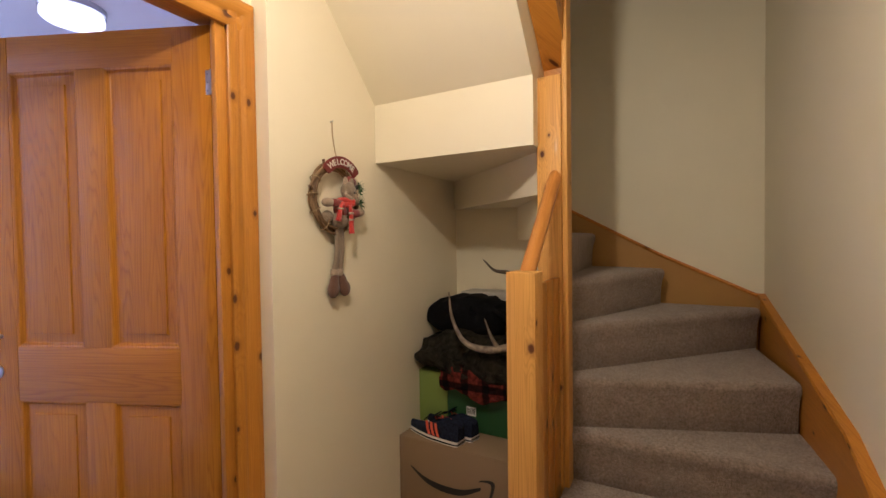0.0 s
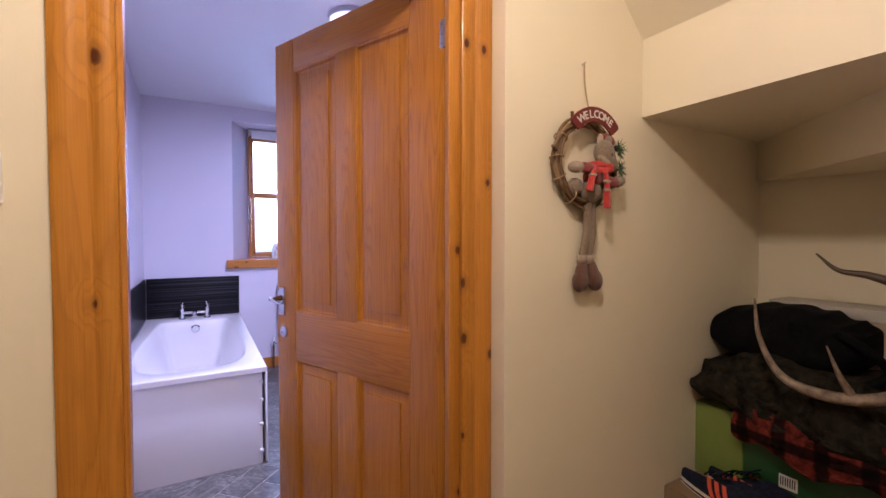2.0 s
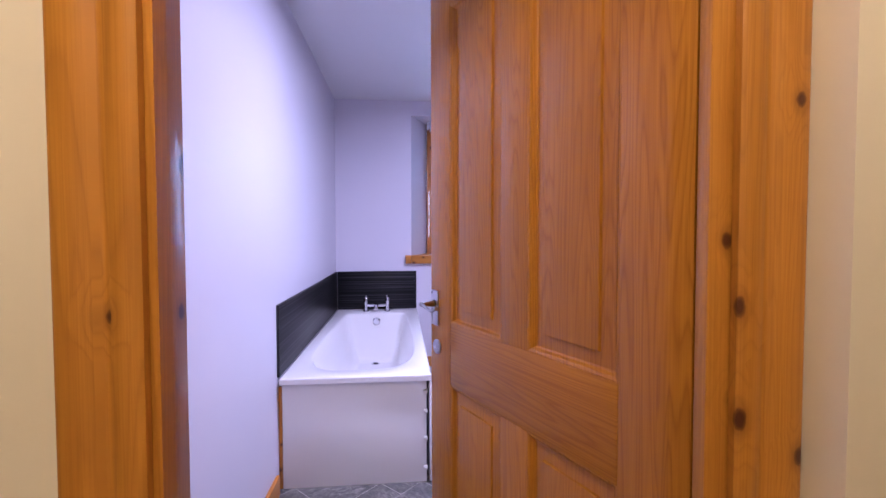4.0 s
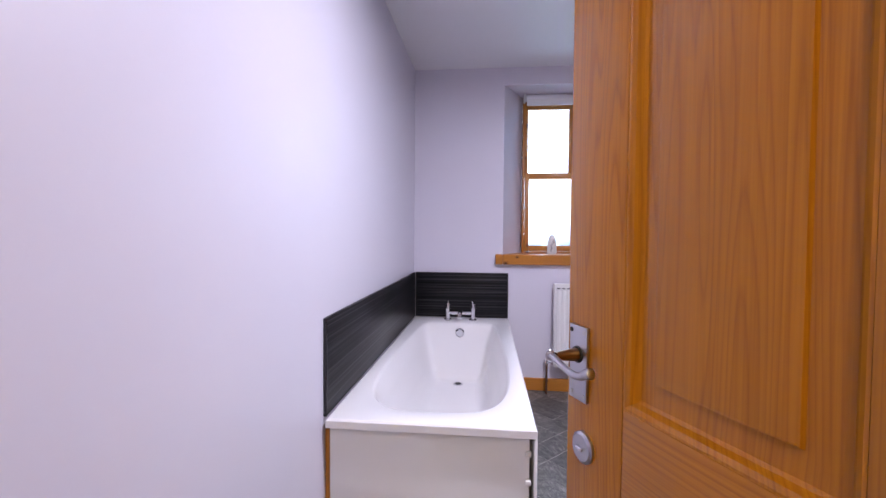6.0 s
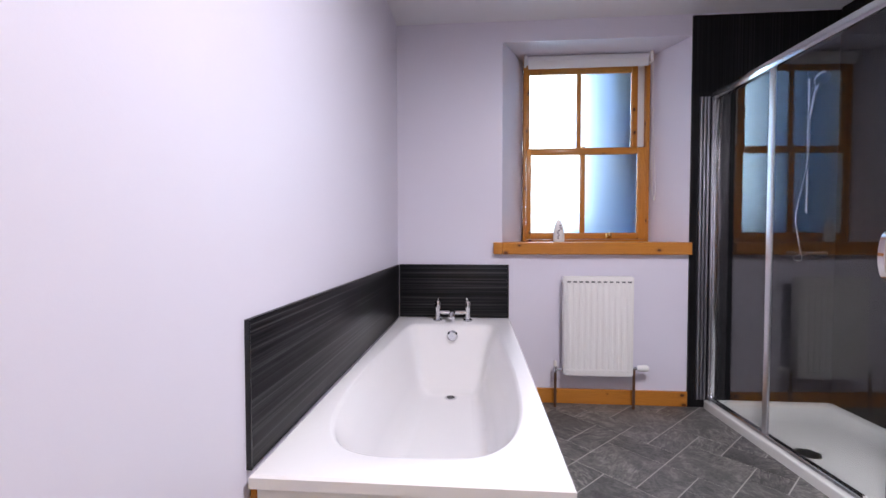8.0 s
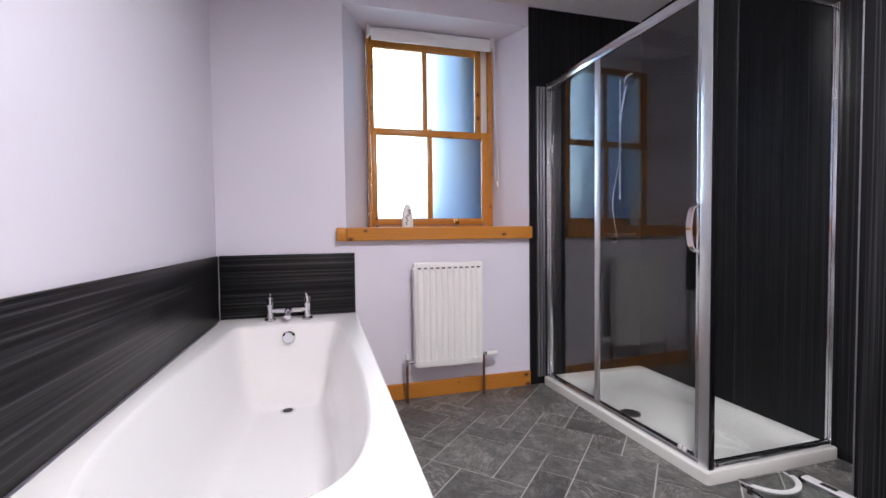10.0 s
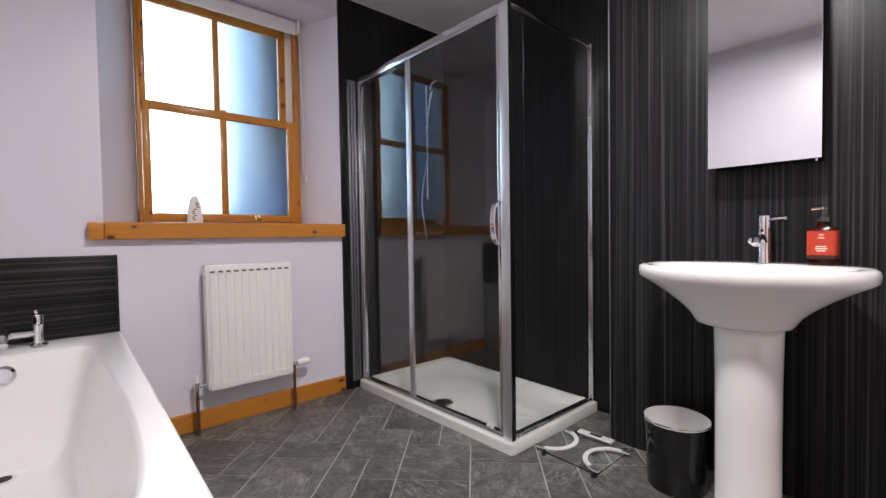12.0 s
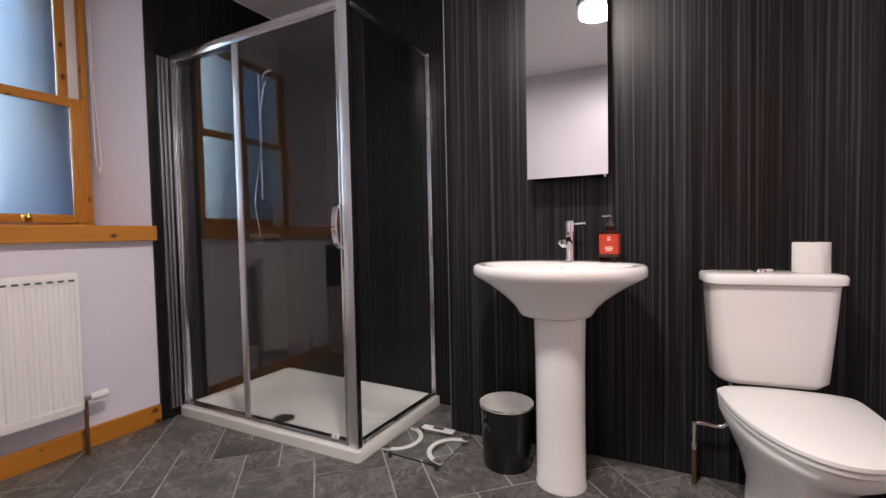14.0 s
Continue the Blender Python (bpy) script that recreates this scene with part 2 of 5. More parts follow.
def add_loft(bm, rings, cap=True, closed=True):
    rows = [[bm.verts.new(p) for p in ring] for ring in rings]
    n = len(rows[0])
    for a, b in zip(rows, rows[1:]):
        for i in range(n if closed else n - 1):
            bm.faces.new((a[i], a[(i + 1) % n], b[(i + 1) % n], b[i]))
    if cap:
        bm.faces.new(list(reversed(rows[0])))
        bm.faces.new(rows[-1])
    return bm


def circle(r, z, n=32, cx=0.0, cy=0.0, ry=None):
    return [(cx + r * math.cos(2 * math.pi * i / n), cy + (ry or r) * math.sin(2 * math.pi * i / n), z) for i in range(n)]


def lathe(profile, n=32, cap=True):
    return add_loft(bmesh.new(), [circle(max(r, 0.0004), z, n) for r, z in profile], cap)


def add_tube(bm, path, radius, n=12, cap=True):
    pts = [Vector(p) for p in path]
    rings = []
    side = None
    for i, p in enumerate(pts):
        d = (pts[min(i + 1, len(pts) - 1)] - pts[max(i - 1, 0)]).normalized()
        if side is None:
            side = d.orthogonal().normalized()
        side = (side - d * side.dot(d)).normalized()
        up = d.cross(side)
        r = radius[i] if isinstance(radius, (list, tuple)) else radius
        rings.append([p + side * (r * math.cos(2 * math.pi * k / n)) + up * (r * math.sin(2 * math.pi * k / n)) for k in range(n)])
    return add_loft(bm, rings, cap)


def tube(path, radius, n=12):
    return add_tube(bmesh.new(), path, radius, n)


def add_prism(bm, poly, low, high):
    """poly: (x, y) corners; low and high: z, or a function of the corner."""
    bot = [bm.verts.new((x, y, low)) for x, y in poly]
    top = [bm.verts.new((x, y, high)) for x, y in poly]
    n = len(poly)
    bm.faces.new(list(reversed(bot)))
    bm.faces.new(top)
    for i in range(n):
        bm.faces.new((bot[i], bot[(i + 1) % n], top[(i + 1) % n], top[i]))
    return bm


def extrude_profile(profile, axis, a, b):
    """A closed profile of 2D points swept along axis from a to b; the points fill the other two axes in order."""
    def place(p, s):
        return {0: (s, p[0], p[1]), 1: (p[0], s, p[1]), 2: (p[0], p[1], s)}[axis]
    return add_loft(bmesh.new(), [[place(p, a) for p in profile], [place(p, b) for p in profile]])


def spline(points, per=8):
    """A smooth curve through the points."""
    pts = [Vector(p) for p in points]
    pts = [pts[0] * 2 - pts[1]] + pts + [pts[-1] * 2 - pts[-2]]
    out = []
    for a, b, c, d in zip(pts, pts[1:], pts[2:], pts[3:]):
        for k in range(per):
            t = k / per
            out.append(0.5 * ((2 * b) + (c - a) * t + (2 * a - 5 * b + 4 * c - d) * t * t + (3 * b - a - 3 * c + d) * t ** 3))
    return out + [pts[-2]]


def mesh_of(name, bm, mat, smooth=None):
    bmesh.ops.recalc_face_normals(bm, faces=bm.faces)
    me = bpy.data.meshes.new(name)
    bm.to_mesh(me)
    bm.free()
    me.materials.append(mat)
    if smooth:
        me.shade_smooth()
        me.set_sharp_from_angle(angle=radians(smooth))
    return me


def part(name, bm, mat, parent, label="", smooth=35, at=None):
    ob = new(name, mesh_of(name, bm, mat, smooth))
    ob.parent = parent
    if at is not None:
        ob.matrix_local = at
    return tagged(ob, label)


def thing(name, where, label, category, group=""):
    ob = new(name)
    ob.empty_display_size = 0.05
    ob.matrix_world = where
    return tagged(ob, label, category, group)


def setting(name, bm, mat, label="", smooth=None):
    return tagged(new(name, mesh_of(name, bm, mat, smooth)), label, kind="structure")


def solo(name, bm, mat, where, label, category, smooth=35):
    ob = new(name, mesh_of(name, bm, mat, smooth))
    ob.matrix_world = where
    return tagged(ob, label, category)

# ---- structure: bathroom ----
WX, LY, DX, CEIL = -4.68, 0.228, -1.215, 2.52     # window wall, bath wall, door wall (bathroom face), ceiling
BACK, BOXY, NICHE = 2.80, 2.728, 3.02             # basin wall, boxed-out wall, shower wall
setting("wall_bath_side", box(WX - 0.5, DX + 0.10, LY - 0.12, LY, 0, CEIL), LILAC, "lilac painted bathroom wall beside the bath")

# window wall with a splayed opening
bm = bmesh.new()
RY0, RY1, RZ0, RZ1 = 0.933, 2.131, 1.07, 2.385   # opening on the room face
FY0, FY1, FZ0, FZ1, FX = 1.10, 1.98, 1.07, 2.41, -5.02
add_box(bm, FX - 0.12, WX, LY - 0.12, RY0, 0, CEIL)
add_box(bm, FX - 0.12, WX, RY1, NICHE + 0.12, 0, CEIL)
add_box(bm, FX - 0.12, WX, RY0, RY1, 0, RZ0 - 0.002)
add_box(bm, FX - 0.12, WX, RY0, RY1, RZ1, CEIL)
add_prism(bm, [(WX - 0.001, RY0), (FX - 0.12, RY0), (FX - 0.12, FY0), (FX, FY0)], RZ0, RZ1 + 0.03)
add_prism(bm, [(WX - 0.001, RY1), (FX, FY1), (FX - 0.12, FY1), (FX - 0.12, RY1)], RZ0, RZ1 + 0.03)
setting("wall_window", bm, LILAC, "lilac wall with a deep splayed window opening")
bm = bmesh.new()
add_prism(bm, [(-3.165, BACK - 0.02), (DX, BACK + 0.066), (DX, NICHE + 0.12), (-3.165, NICHE + 0.12)], 0, CEIL)
add_box(bm, WX, -3.165, NICHE, NICHE + 0.12, 0, CEIL)
setting("wall_basin", bm, WHITE, "bathroom wall behind the dark panels")
setting("ceiling", box(WX - 0.4, DX + 0.06, LY - 0.12, NICHE + 0.12, CEIL, CEIL + 0.1), WHITE, "white bathroom ceiling")
# panels on the wet walls
bm = bmesh.new()
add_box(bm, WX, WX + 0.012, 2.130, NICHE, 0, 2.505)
setting("wall_panel_window_side", bm, PANEL_SHADED, "dark striped laminate panel on the window wall")
setting("wall_panel_shower", box(WX + 0.012, -3.185, NICHE - 0.012, NICHE, 0, CEIL - 0.003), PANEL_SHADED, "dark striped laminate panel behind the shower")
bm = add_prism(bmesh.new(), [(-3.185, BOXY - 0.004), (-2.765, BOXY + 0.056), (-2.765, BACK - 0.001), (-3.168, BACK - 0.021), (-3.168, NICHE - 0.012), (-3.185, NICHE - 0.012)], 0, CEIL - 0.003)
setting("wall_panel_boxing", bm, PANEL_V, "dark striped boxed-out wall section")
setting("trim_boxing_corner", box(-3.1875, -3.1825, BOXY - 0.0065, BOXY - 0.0015, 0, CEIL - 0.003, 0.001), DARK_ALU, "thin dark metal corner trim")
setting("wall_panel_basin", add_prism(bmesh.new(), [(-2.763, BACK - 0.012), (DX - 0.001, BACK + 0.066), (DX - 0.001, BACK + 0.076), (-2.763, BACK + 0.002)], 0, CEIL - 0.003), PANEL_V, "dark striped laminate panel behind basin and toilet")

# door wall: opening from y 0.555 to 1.255
OY0, OY1, OZ, OYR = 0.538, 1.273, 2.031, 1.290   # OYR: rebate behind the hinge-side stop
HX = -1.127
bm = bmesh.new()
add_box(bm, DX, HX, LY - 0.0, OY0 - 0.03, 0, CEIL)
add_box(bm, DX, HX, OYR + 0.03, 1.40, 0, CEIL)
add_box(bm, DX, HX, OY0 - 0.03, OYR + 0.03, OZ + 0.03, CEIL)
setting("wall_door_bathroom", bm, LILAC, "wall with the bathroom doorway")
setting("wall_door_end", box(DX, HX, 1.40, BACK + 0.12, 0, CEIL), LILAC)

# ---- structure: hall ----
HC = 2.45
WW = -1.05
bm = bmesh.new()
add_box(bm, HX - 0.12, HX + 0.006, -3.2, LY - 0.12, 0, HC)
add_box(bm, HX, HX + 0.006, LY - 0.12, 0.447, 0, HC)
add_box(bm, HX, HX + 0.006, 0.447, 1.374, 2.10, HC)
setting("wall_hall", bm, CREAM, "cream painted hall wall around the doorway")
setting("wall_hall_understairs", box(HX - 0.02, WW, 1.374, 3.1, 0, 2.9), CREAM, "cream painted hall wall running under the stairs")
setting("wall_hall_back", box(HX, 1.2, -3.32, -3.2, 0, HC), CREAM)


def rwall(y):
    return 0.472 + (3.0 - y) * 0.076


bm = add_prism(bmesh.new(), [(rwall(-3.2), -3.2), (rwall(-3.2) + 0.12, -3.2), (rwall(3.1) + 0.12, 3.1), (rwall(3.1), 3.1)], 0, 4.2)
setting("wall_stair_outer", bm, WALLS, "beige painted wall beside the stairs")
setting("wall_stair_back", box(-1.2, 0.6, 3.0, 3.12, 0, 4.2), WALLS, "beige painted wall at the turn of the stairs")
setting("ceiling_hall", box(HX, 1.2, -3.32, 1.45, HC, HC + 0.1), WHITE, "hall ceiling")
setting("ceiling_stair", box(-1.2, 1.2, -3.32, 3.12, 4.2, 4.3), WHITE, "ceiling over the stairwell")
setting("wall_stairwell_front", box(-1.2, 0.75, 1.35, 1.45, HC + 0.1, 4.2), WALLS)
setting("wall_stairwell_side", box(-1.3, WW, 1.45, 3.12, 2.9, 4.2), WALLS)
setting("floor_hall", box(DX, 1.2, -3.32, 3.1, -0.05, 0), painted("hall_floor_vinyl", (0.30, 0.22, 0.14)), "pale hall floor")

# understairs: closed winders seen from below, radiating from the post
SOFFIT = (
    ([(WW, 1.93), (-0.345, 1.93), (-0.345, 2.05), (WW, 2.668)], 1.678, 1.928),
    ([(WW, 2.668), (-0.345, 2.05), (-0.36, 2.10), (-0.55, 2.69)], 1.513, 1.90),
    ([(-0.67, 2.690), (-0.372, 2.10), (-0.355, 2.14), (-0.385, 2.690)], 1.335, 1.512),
    ([(-0.60, 2.690), (-0.368, 2.12), (-0.352, 2.14), (-0.352, 2.690)], 1.14, 1.336),
)
bm2 = extrude_profile([(1.93, 1.927), (1.34, 2.58), (1.34, 2.72), (1.93, 2.1), (2.1, 2.1), (2.1, 1.927)], 0, WW, -0.347)
soffit = None
for poly, low, high in SOFFIT:
    if soffit is None:
        soffit = setting("stair_soffit", add_prism(bmesh.new(), poly, low, high), CREAM, "cream stepped underside of the winding stairs")
    else:
        part("soffit_step", add_prism(bmesh.new(), poly, low, high), CREAM, soffit, smooth=None)
setting("stair_soffit_slope", bm2, CREAM, "cream sloping underside of the upper flight")
bm = box(WW, -0.40, 2.692, 2.725, 0, 1.53)
add_box(bm, -0.40, -0.345, 2.692, 2.725, 0, 1.34)
setting("wall_understairs_back", bm, CREAM, "cream wall at the back of the understairs space")

# ---- door lining and casings ----
door_frame = tagged(new("door_frame"), "varnished knotty pine door frame with moulded casings", "door frame")
for x0, y0, y1 in ((DX - 0.002, OY0 - 0.03, OY0), (-1.178, OYR, OYR + 0.03)):
    part("jamb", box(x0, HX + 0.004, y0, y1, 0, OZ + 0.03, 0.002), HALL_Z, door_frame)
part("head", box(DX - 0.002, HX + 0.004, OY0, OYR, OZ, OZ + 0.03, 0.002), HALL_Y, door_frame)
CAS = [(0.0, 0.0), (0.0, 0.012), (0.006, 0.016), (0.03, 0.017), (0.036, 0.012), (0.044, 0.012), (0.05, 0.018), (0.088, 0.020), (0.094, 0.016), (0.094, 0.0)]
for s, y in ((-1, OY0 + 0.002), (1, OY1 + 0.005)):
    part("casing", extrude_profile([(HX + 0.004 + d, y + s * w) for w, d in CAS], 2, 0, OZ + 0.079), HALL_Z, door_frame, smooth=50)
part("head_casing", extrude_profile([(HX + 0.0045 + d, OZ - 0.014 + w) for w, d in CAS], 1, OY0 - 0.092, OY1 + 0.092), HALL_Y, door_frame, smooth=50)
part("door_stop", box(-1.155, HX + 0.002, OY0, OY0 + 0.012, 0, OZ), HALL_Z, door_frame)
part("door_stop", box(-1.150, HX + 0.002, 1.246, OYR, 0, OZ, 0.003), HALL_Z, door_frame)

# ---- door leaf, open into the bathroom: local x runs from hinge to lock edge, local -y is the hall face ----
LEAF = -156.4
door = thing("door", pose(-1.166, 1.256, 0.012, 0, 0, LEAF), "open varnished pine four-panel door standing ajar into the bathroom", "door")
W, H, T = 0.818, 2.010, 0.038
# local y: 0 is the hall face, running to -T behind it
ST = 0.116
part("stile", box(0, 0.128, -T, 0, 0.008, H, 0.003), DOOR_Z, door)
part("stile", box(W - ST, W, -T, 0, 0.008, H, 0.003), DOOR_Z, door)
MX0, MX1 = 0.364, 0.460
for name, z0, z1 in (("top_rail", 1.895, H), ("lock_rail", 0.815, 0.994), ("bottom_rail", 0.008, 0.22)):
    part(name, box(0.128, W - ST, -T, -0.0005, z0, z1, 0.002), DOOR_X, door)
for z0, z1 in ((0.22, 0.815), (0.994, 1.895)):
    part("muntin", box(MX0, MX1, -T, -0.0005, z0, z1, 0.002), DOOR_Z, door)
    for x0, x1 in ((0.128, MX0), (MX1, W - ST)):
        rings = []
        for inset, y in ((0.0, -0.0015), (0.003, -0.0015), (0.008, -0.0050), (0.0115, -0.0125), (0.015, -0.0155), (0.018, -0.0155), (0.044, -0.0095), (0.0455, -0.0050), (0.049, -0.0040)):
            rings.append([(x0 + inset, y, z0 + inset), (x1 - inset, y, z0 + inset), (x1 - inset, y, z1 - inset), (x0 + inset, y, z1 - inset)])
        rings = [[(x, -T + 0.006, z) for x, y, z in rings[0]]] + rings
        part("panel", add_loft(bmesh.new(), rings), DOOR_Z, door, smooth=20)


BRONZE = material("dull_bronze", (0.33, 0.20, 0.10), 0.32, 1.0)[0]
PX, PZ = W - 0.031, 1.029                       # centre of the lever plates


def lever(parent, side):
    """Scroll lever on a square-cornered backplate; side 1: hall face."""
    y, s = (0.0 if side > 0 else -T), side
    plate = part("backplate", box(PX - 0.020, PX + 0.020, min(y, y + s * 0.005), max(y, y + s * 0.005), PZ - 0.053, PZ + 0.053, 0.0012), SATIN, parent, "satin chrome lever backplate")
    for zz in (-0.045, 0.045):
        for xx in (-0.0145, 0.0145):
            screw = part("screw", tube([(PX + xx, y + s * 0.004, PZ + zz), (PX + xx, y + s * 0.0058, PZ + zz)], 0.0036, 12), STEEL, plate)
            screw.data.materials[0] = RUBBER if zz > 0 and xx > 0 else STEEL
    part("collar", tube([(PX, y + s * 0.004, PZ + 0.012), (PX, y + s * 0.0075, PZ + 0.012)], [0.0125, 0.0115], 20), RUBBER, plate)
    part("neck", tube([(PX, y + s * 0.004, PZ + 0.012), (PX, y + s * 0.016, PZ + 0.012), (PX, y + s * 0.040, PZ + 0.012)], [0.0095, 0.0088, 0.0055], 16), BRONZE, plate)
    path = spline([(PX + 0.010, y + s * 0.044, PZ + 0.0115), (PX + 0.005, y + s * 0.044, PZ + 0.0112), (PX - 0.004, y + s * 0.044, PZ + 0.010), (PX - 0.022, y + s * 0.044, PZ + 0.005), (PX - 0.042, y + s * 0.043, PZ + 0.0005), (PX - 0.058, y + s * 0.042, PZ + 0.002), (PX - 0.068, y + s * 0.041, PZ + 0.008), (PX - 0.078, y + s * 0.040, PZ + 0.011)], 6)
    n = len(path) - 1
    girth = [0.0048 + 0.0034 * max(0.0, 1 - i / n / 0.14) ** 0.5 + 0.0028 * max(0.0, (i / n - 0.66) / 0.34) ** 1.2 for i in range(n + 1)]
    girth[0] *= 0.55
    girth[-1] *= 0.7
    part("lever", tube(path, girth, 14), SATIN, plate, "scroll-ended satin chrome lever", smooth=60)


lever(door, 1)
lever(door, -1)
rose = part("thumb_turn_rose", tube([(PX - 0.012, -0.002, 0.912), (PX - 0.012, 0.004, 0.912), (PX - 0.012, 0.007, 0.912)], [0.022, 0.022, 0.018], 28), SATIN, door, "round chrome privacy lock rose")
part("coin_slot", box(PX - 0.019, PX - 0.005, 0.006, 0.011, 0.9095, 0.9145, 0.001), CHROME, rose)
for z in (1.831, 0.25):
    h = part("hinge", tube([(-0.005, 0.003, z - 0.038), (-0.005, 0.003, z + 0.038)], 0.0055, 14), STEEL, door, "steel butt hinge")
    part("hinge_leaf", box(-0.0035, 0.0, -0.036, 0.002, z - 0.038, z + 0.038), STEEL, h)
    part("hinge_plate", box(0.0005, 0.016, 0.0, 0.0015, z - 0.038, z + 0.038, 0.0005), STEEL, h)
    for zz in (-0.026, 0.0, 0.026):
        part("hinge_screw", tube([(0.009, 0.001, z + zz), (0.009, 0.0024, z + zz)], 0.003, 10), DARK_ALU, h)

# ---- light switch ----
sw = thing("light_switch", pose(HX + 0.006, 0.342, 1.387), "white plastic single rocker light switch on cream wall", "light switch")
part("plate", box(0, 0.009, -0.043, 0.043, -0.043, 0.043, 0.004), PLASTIC, sw)
for yy in (-0.030, 0.030):
    part("plate_screw", tube([(0.0085, yy, 0), (0.0098, yy, 0)], 0.0035, 12), DARK_ALU, sw)
part("rocker", box(0.008, 0.013, -0.008, 0.008, -0.014, 0.014, 0.002), PLASTIC, sw)

# ---- stairs ----
NOSE = [  # tread height, inner end, outer end of each nosing
    (0.05, (-0.23, 1.24), (0.60, 1.14)),
    (0.24, (-0.25, 1.50), (0.58, 1.40)),
    (0.43, (-0.255, 1.78), (0.556, 1.72)),
    (0.62, (-0.262, 2.05), (0.526, 2.08)),
    (0.81, (-0.262, 2.065), (0.492, 2.373)),
    (1.00, (-0.270, 2.13), (0.436, 2.89)),
    (1.18, (-0.280, 2.15), (0.036, 2.86)),
    (1.365, (-0.295, 2.15), (-0.312, 2.95)),
    (1.55, (-0.31, 2.15), (-0.66, 2.95)),
]
stair = tagged(new("staircase"), "winding staircase with beige looped-pile carpet", "staircase")
for (z, a, b), (zn, an, bn) in zip(NOSE, NOSE[1:]):
    if z < 0.1:
        continue
    a, b, an, bn = (Vector((*p, 0)) for p in (a, b, an, bn))
    back = (Vector((-(b - a).y, (b - a).x, 0))).normalized()
    # carpeted step: a strip across the width, rounded over the nosing, down the riser
    prof = [(0.03, -0.22), (0.012, -0.205), (0.008, -0.10), (0.002, -0.060), (-0.006, -0.040), (-0.009, -0.026), (-0.007, -0.014), (0.0, -0.005), (0.014, 0.0)]
    rings = []
    N = 12
    for i in range(N + 1):
        f = i / N
        p, q = a.lerp(b, f), an.lerp(bn, f) + back * 0.05
        ring = [p + back * d + Vector((0, 0, z + h)) for d, h in prof]
        ring.append(q + Vector((0, 0, z)))
        ring.append(q + Vector((0, 0, z - 0.22)))
        rings.append(ring)
    part("step", add_loft(bmesh.new(), rings), CARPET, stair, smooth=50)
# wall stringers
def stringer(name, pts, normal, mat, cap):
    bm = bmesh.new()
    nx, ny = normal
    rings = []
    for (x, y, top, low) in pts:
        rings.append([(x, y, low), (x, y, top), (x + nx * 0.022, y + ny * 0.022, top), (x + nx * 0.022, y + ny * 0.022, low)])
    add_loft(bm, rings)
    s = part(name, bm, mat, stair, smooth=20)
    bm = bmesh.new()
    rings = []
    for (x, y, top, low) in pts:
        rings.append([(x, y, top - 0.004), (x, y, top + 0.014), (x + nx * 0.03, y + ny * 0.03, top + 0.014), (x + nx * 0.034, y + ny * 0.034, top + 0.004), (x + nx * 0.03, y + ny * 0.03, top - 0.004)])
    add_loft(bm, rings)
    part("stringer_cap", bm, cap, s, smooth=20)


stringer("wall_stringer", [(rwall(2.98) - 0.001, 2.98, 1.045, 0.7), (rwall(2.0), 2.0, 0.775, 0.3), (rwall(1.2), 1.2, 0.32, 0.0)], (-1, 0.0), HALL_Y, HALL_Y)
stringer("back_stringer", [(rwall(2.98) - 0.024, 2.999, 1.04, 0.7), (0.02, 2.999, 1.24, 0.9), (-0.46, 2.999, 1.50, 1.1), (-0.75, 2.999, 1.66, 1.3)], (0, -1), SKIRT, PINE_X)

# balustrade
bal = tagged(new("balustrade"), "knotty pine newel posts with boarded panel and handrail", "balustrade")
part("newel_post", box(-0.322, -0.236, 1.575, 1.655, 0, 1.249, 0.005), POST_Z, bal, "square knotty pine newel post")
part("tall_post", box(-0.350, -0.260, 1.985, 2.065, 0, 1.932, 0.004), POST_Z, bal, "tall square knotty pine post")
part("trim_board", box(-0.259, -0.240, 1.99, 2.06, 0, 3.2, 0.003), POST_Z, bal)
for i in range(4):
    y = 1.657 + i * 0.083
    part("board", box(-0.291, -0.269, y, y + 0.080, 0, 1.20, 0.004), HALL_Z, bal)
part("upper_string", extrude_profile([(2.10, 1.90), (2.068, 1.90), (2.068, 1.983), (1.30, 2.66), (1.30, 2.95), (2.10, 2.24)], 0, -0.345, -0.252), HALL_Y, bal)
part("handrail", tube([(0, 0.518 * f, 0) for f in (0, 0.33, 0.66, 1.0)], 0.024, 16), RAIL, bal, "rounded pine handrail").matrix_local = pose(-0.285, 1.64, 1.22, 44.2)

# ---- skirting ----
def skirting(name, bm, mat, label="varnished pine skirting board"):
    return setting(name, bm, mat, label)


skirting("baseboard_window", box(WX, WX + 0.018, 0.97, 2.128, 0, 0.098, 0.004), PINE_Y)
skirting("baseboard_bath_wall", box(-2.705, DX, LY, LY + 0.018, 0, 0.098, 0.004), PINE_X)
skirting("baseboard_hall", box(WW, WW + 0.018, 1.376, 2.62, 0, 0.11, 0.004), PINE_Y)

# ---- bathroom floor slab ----
floor = setting("floor", box(WX, DX + 0.085, LY, NICHE, -0.06, -0.002), GROUT, "dark slate-effect tiled floor with pale joints")

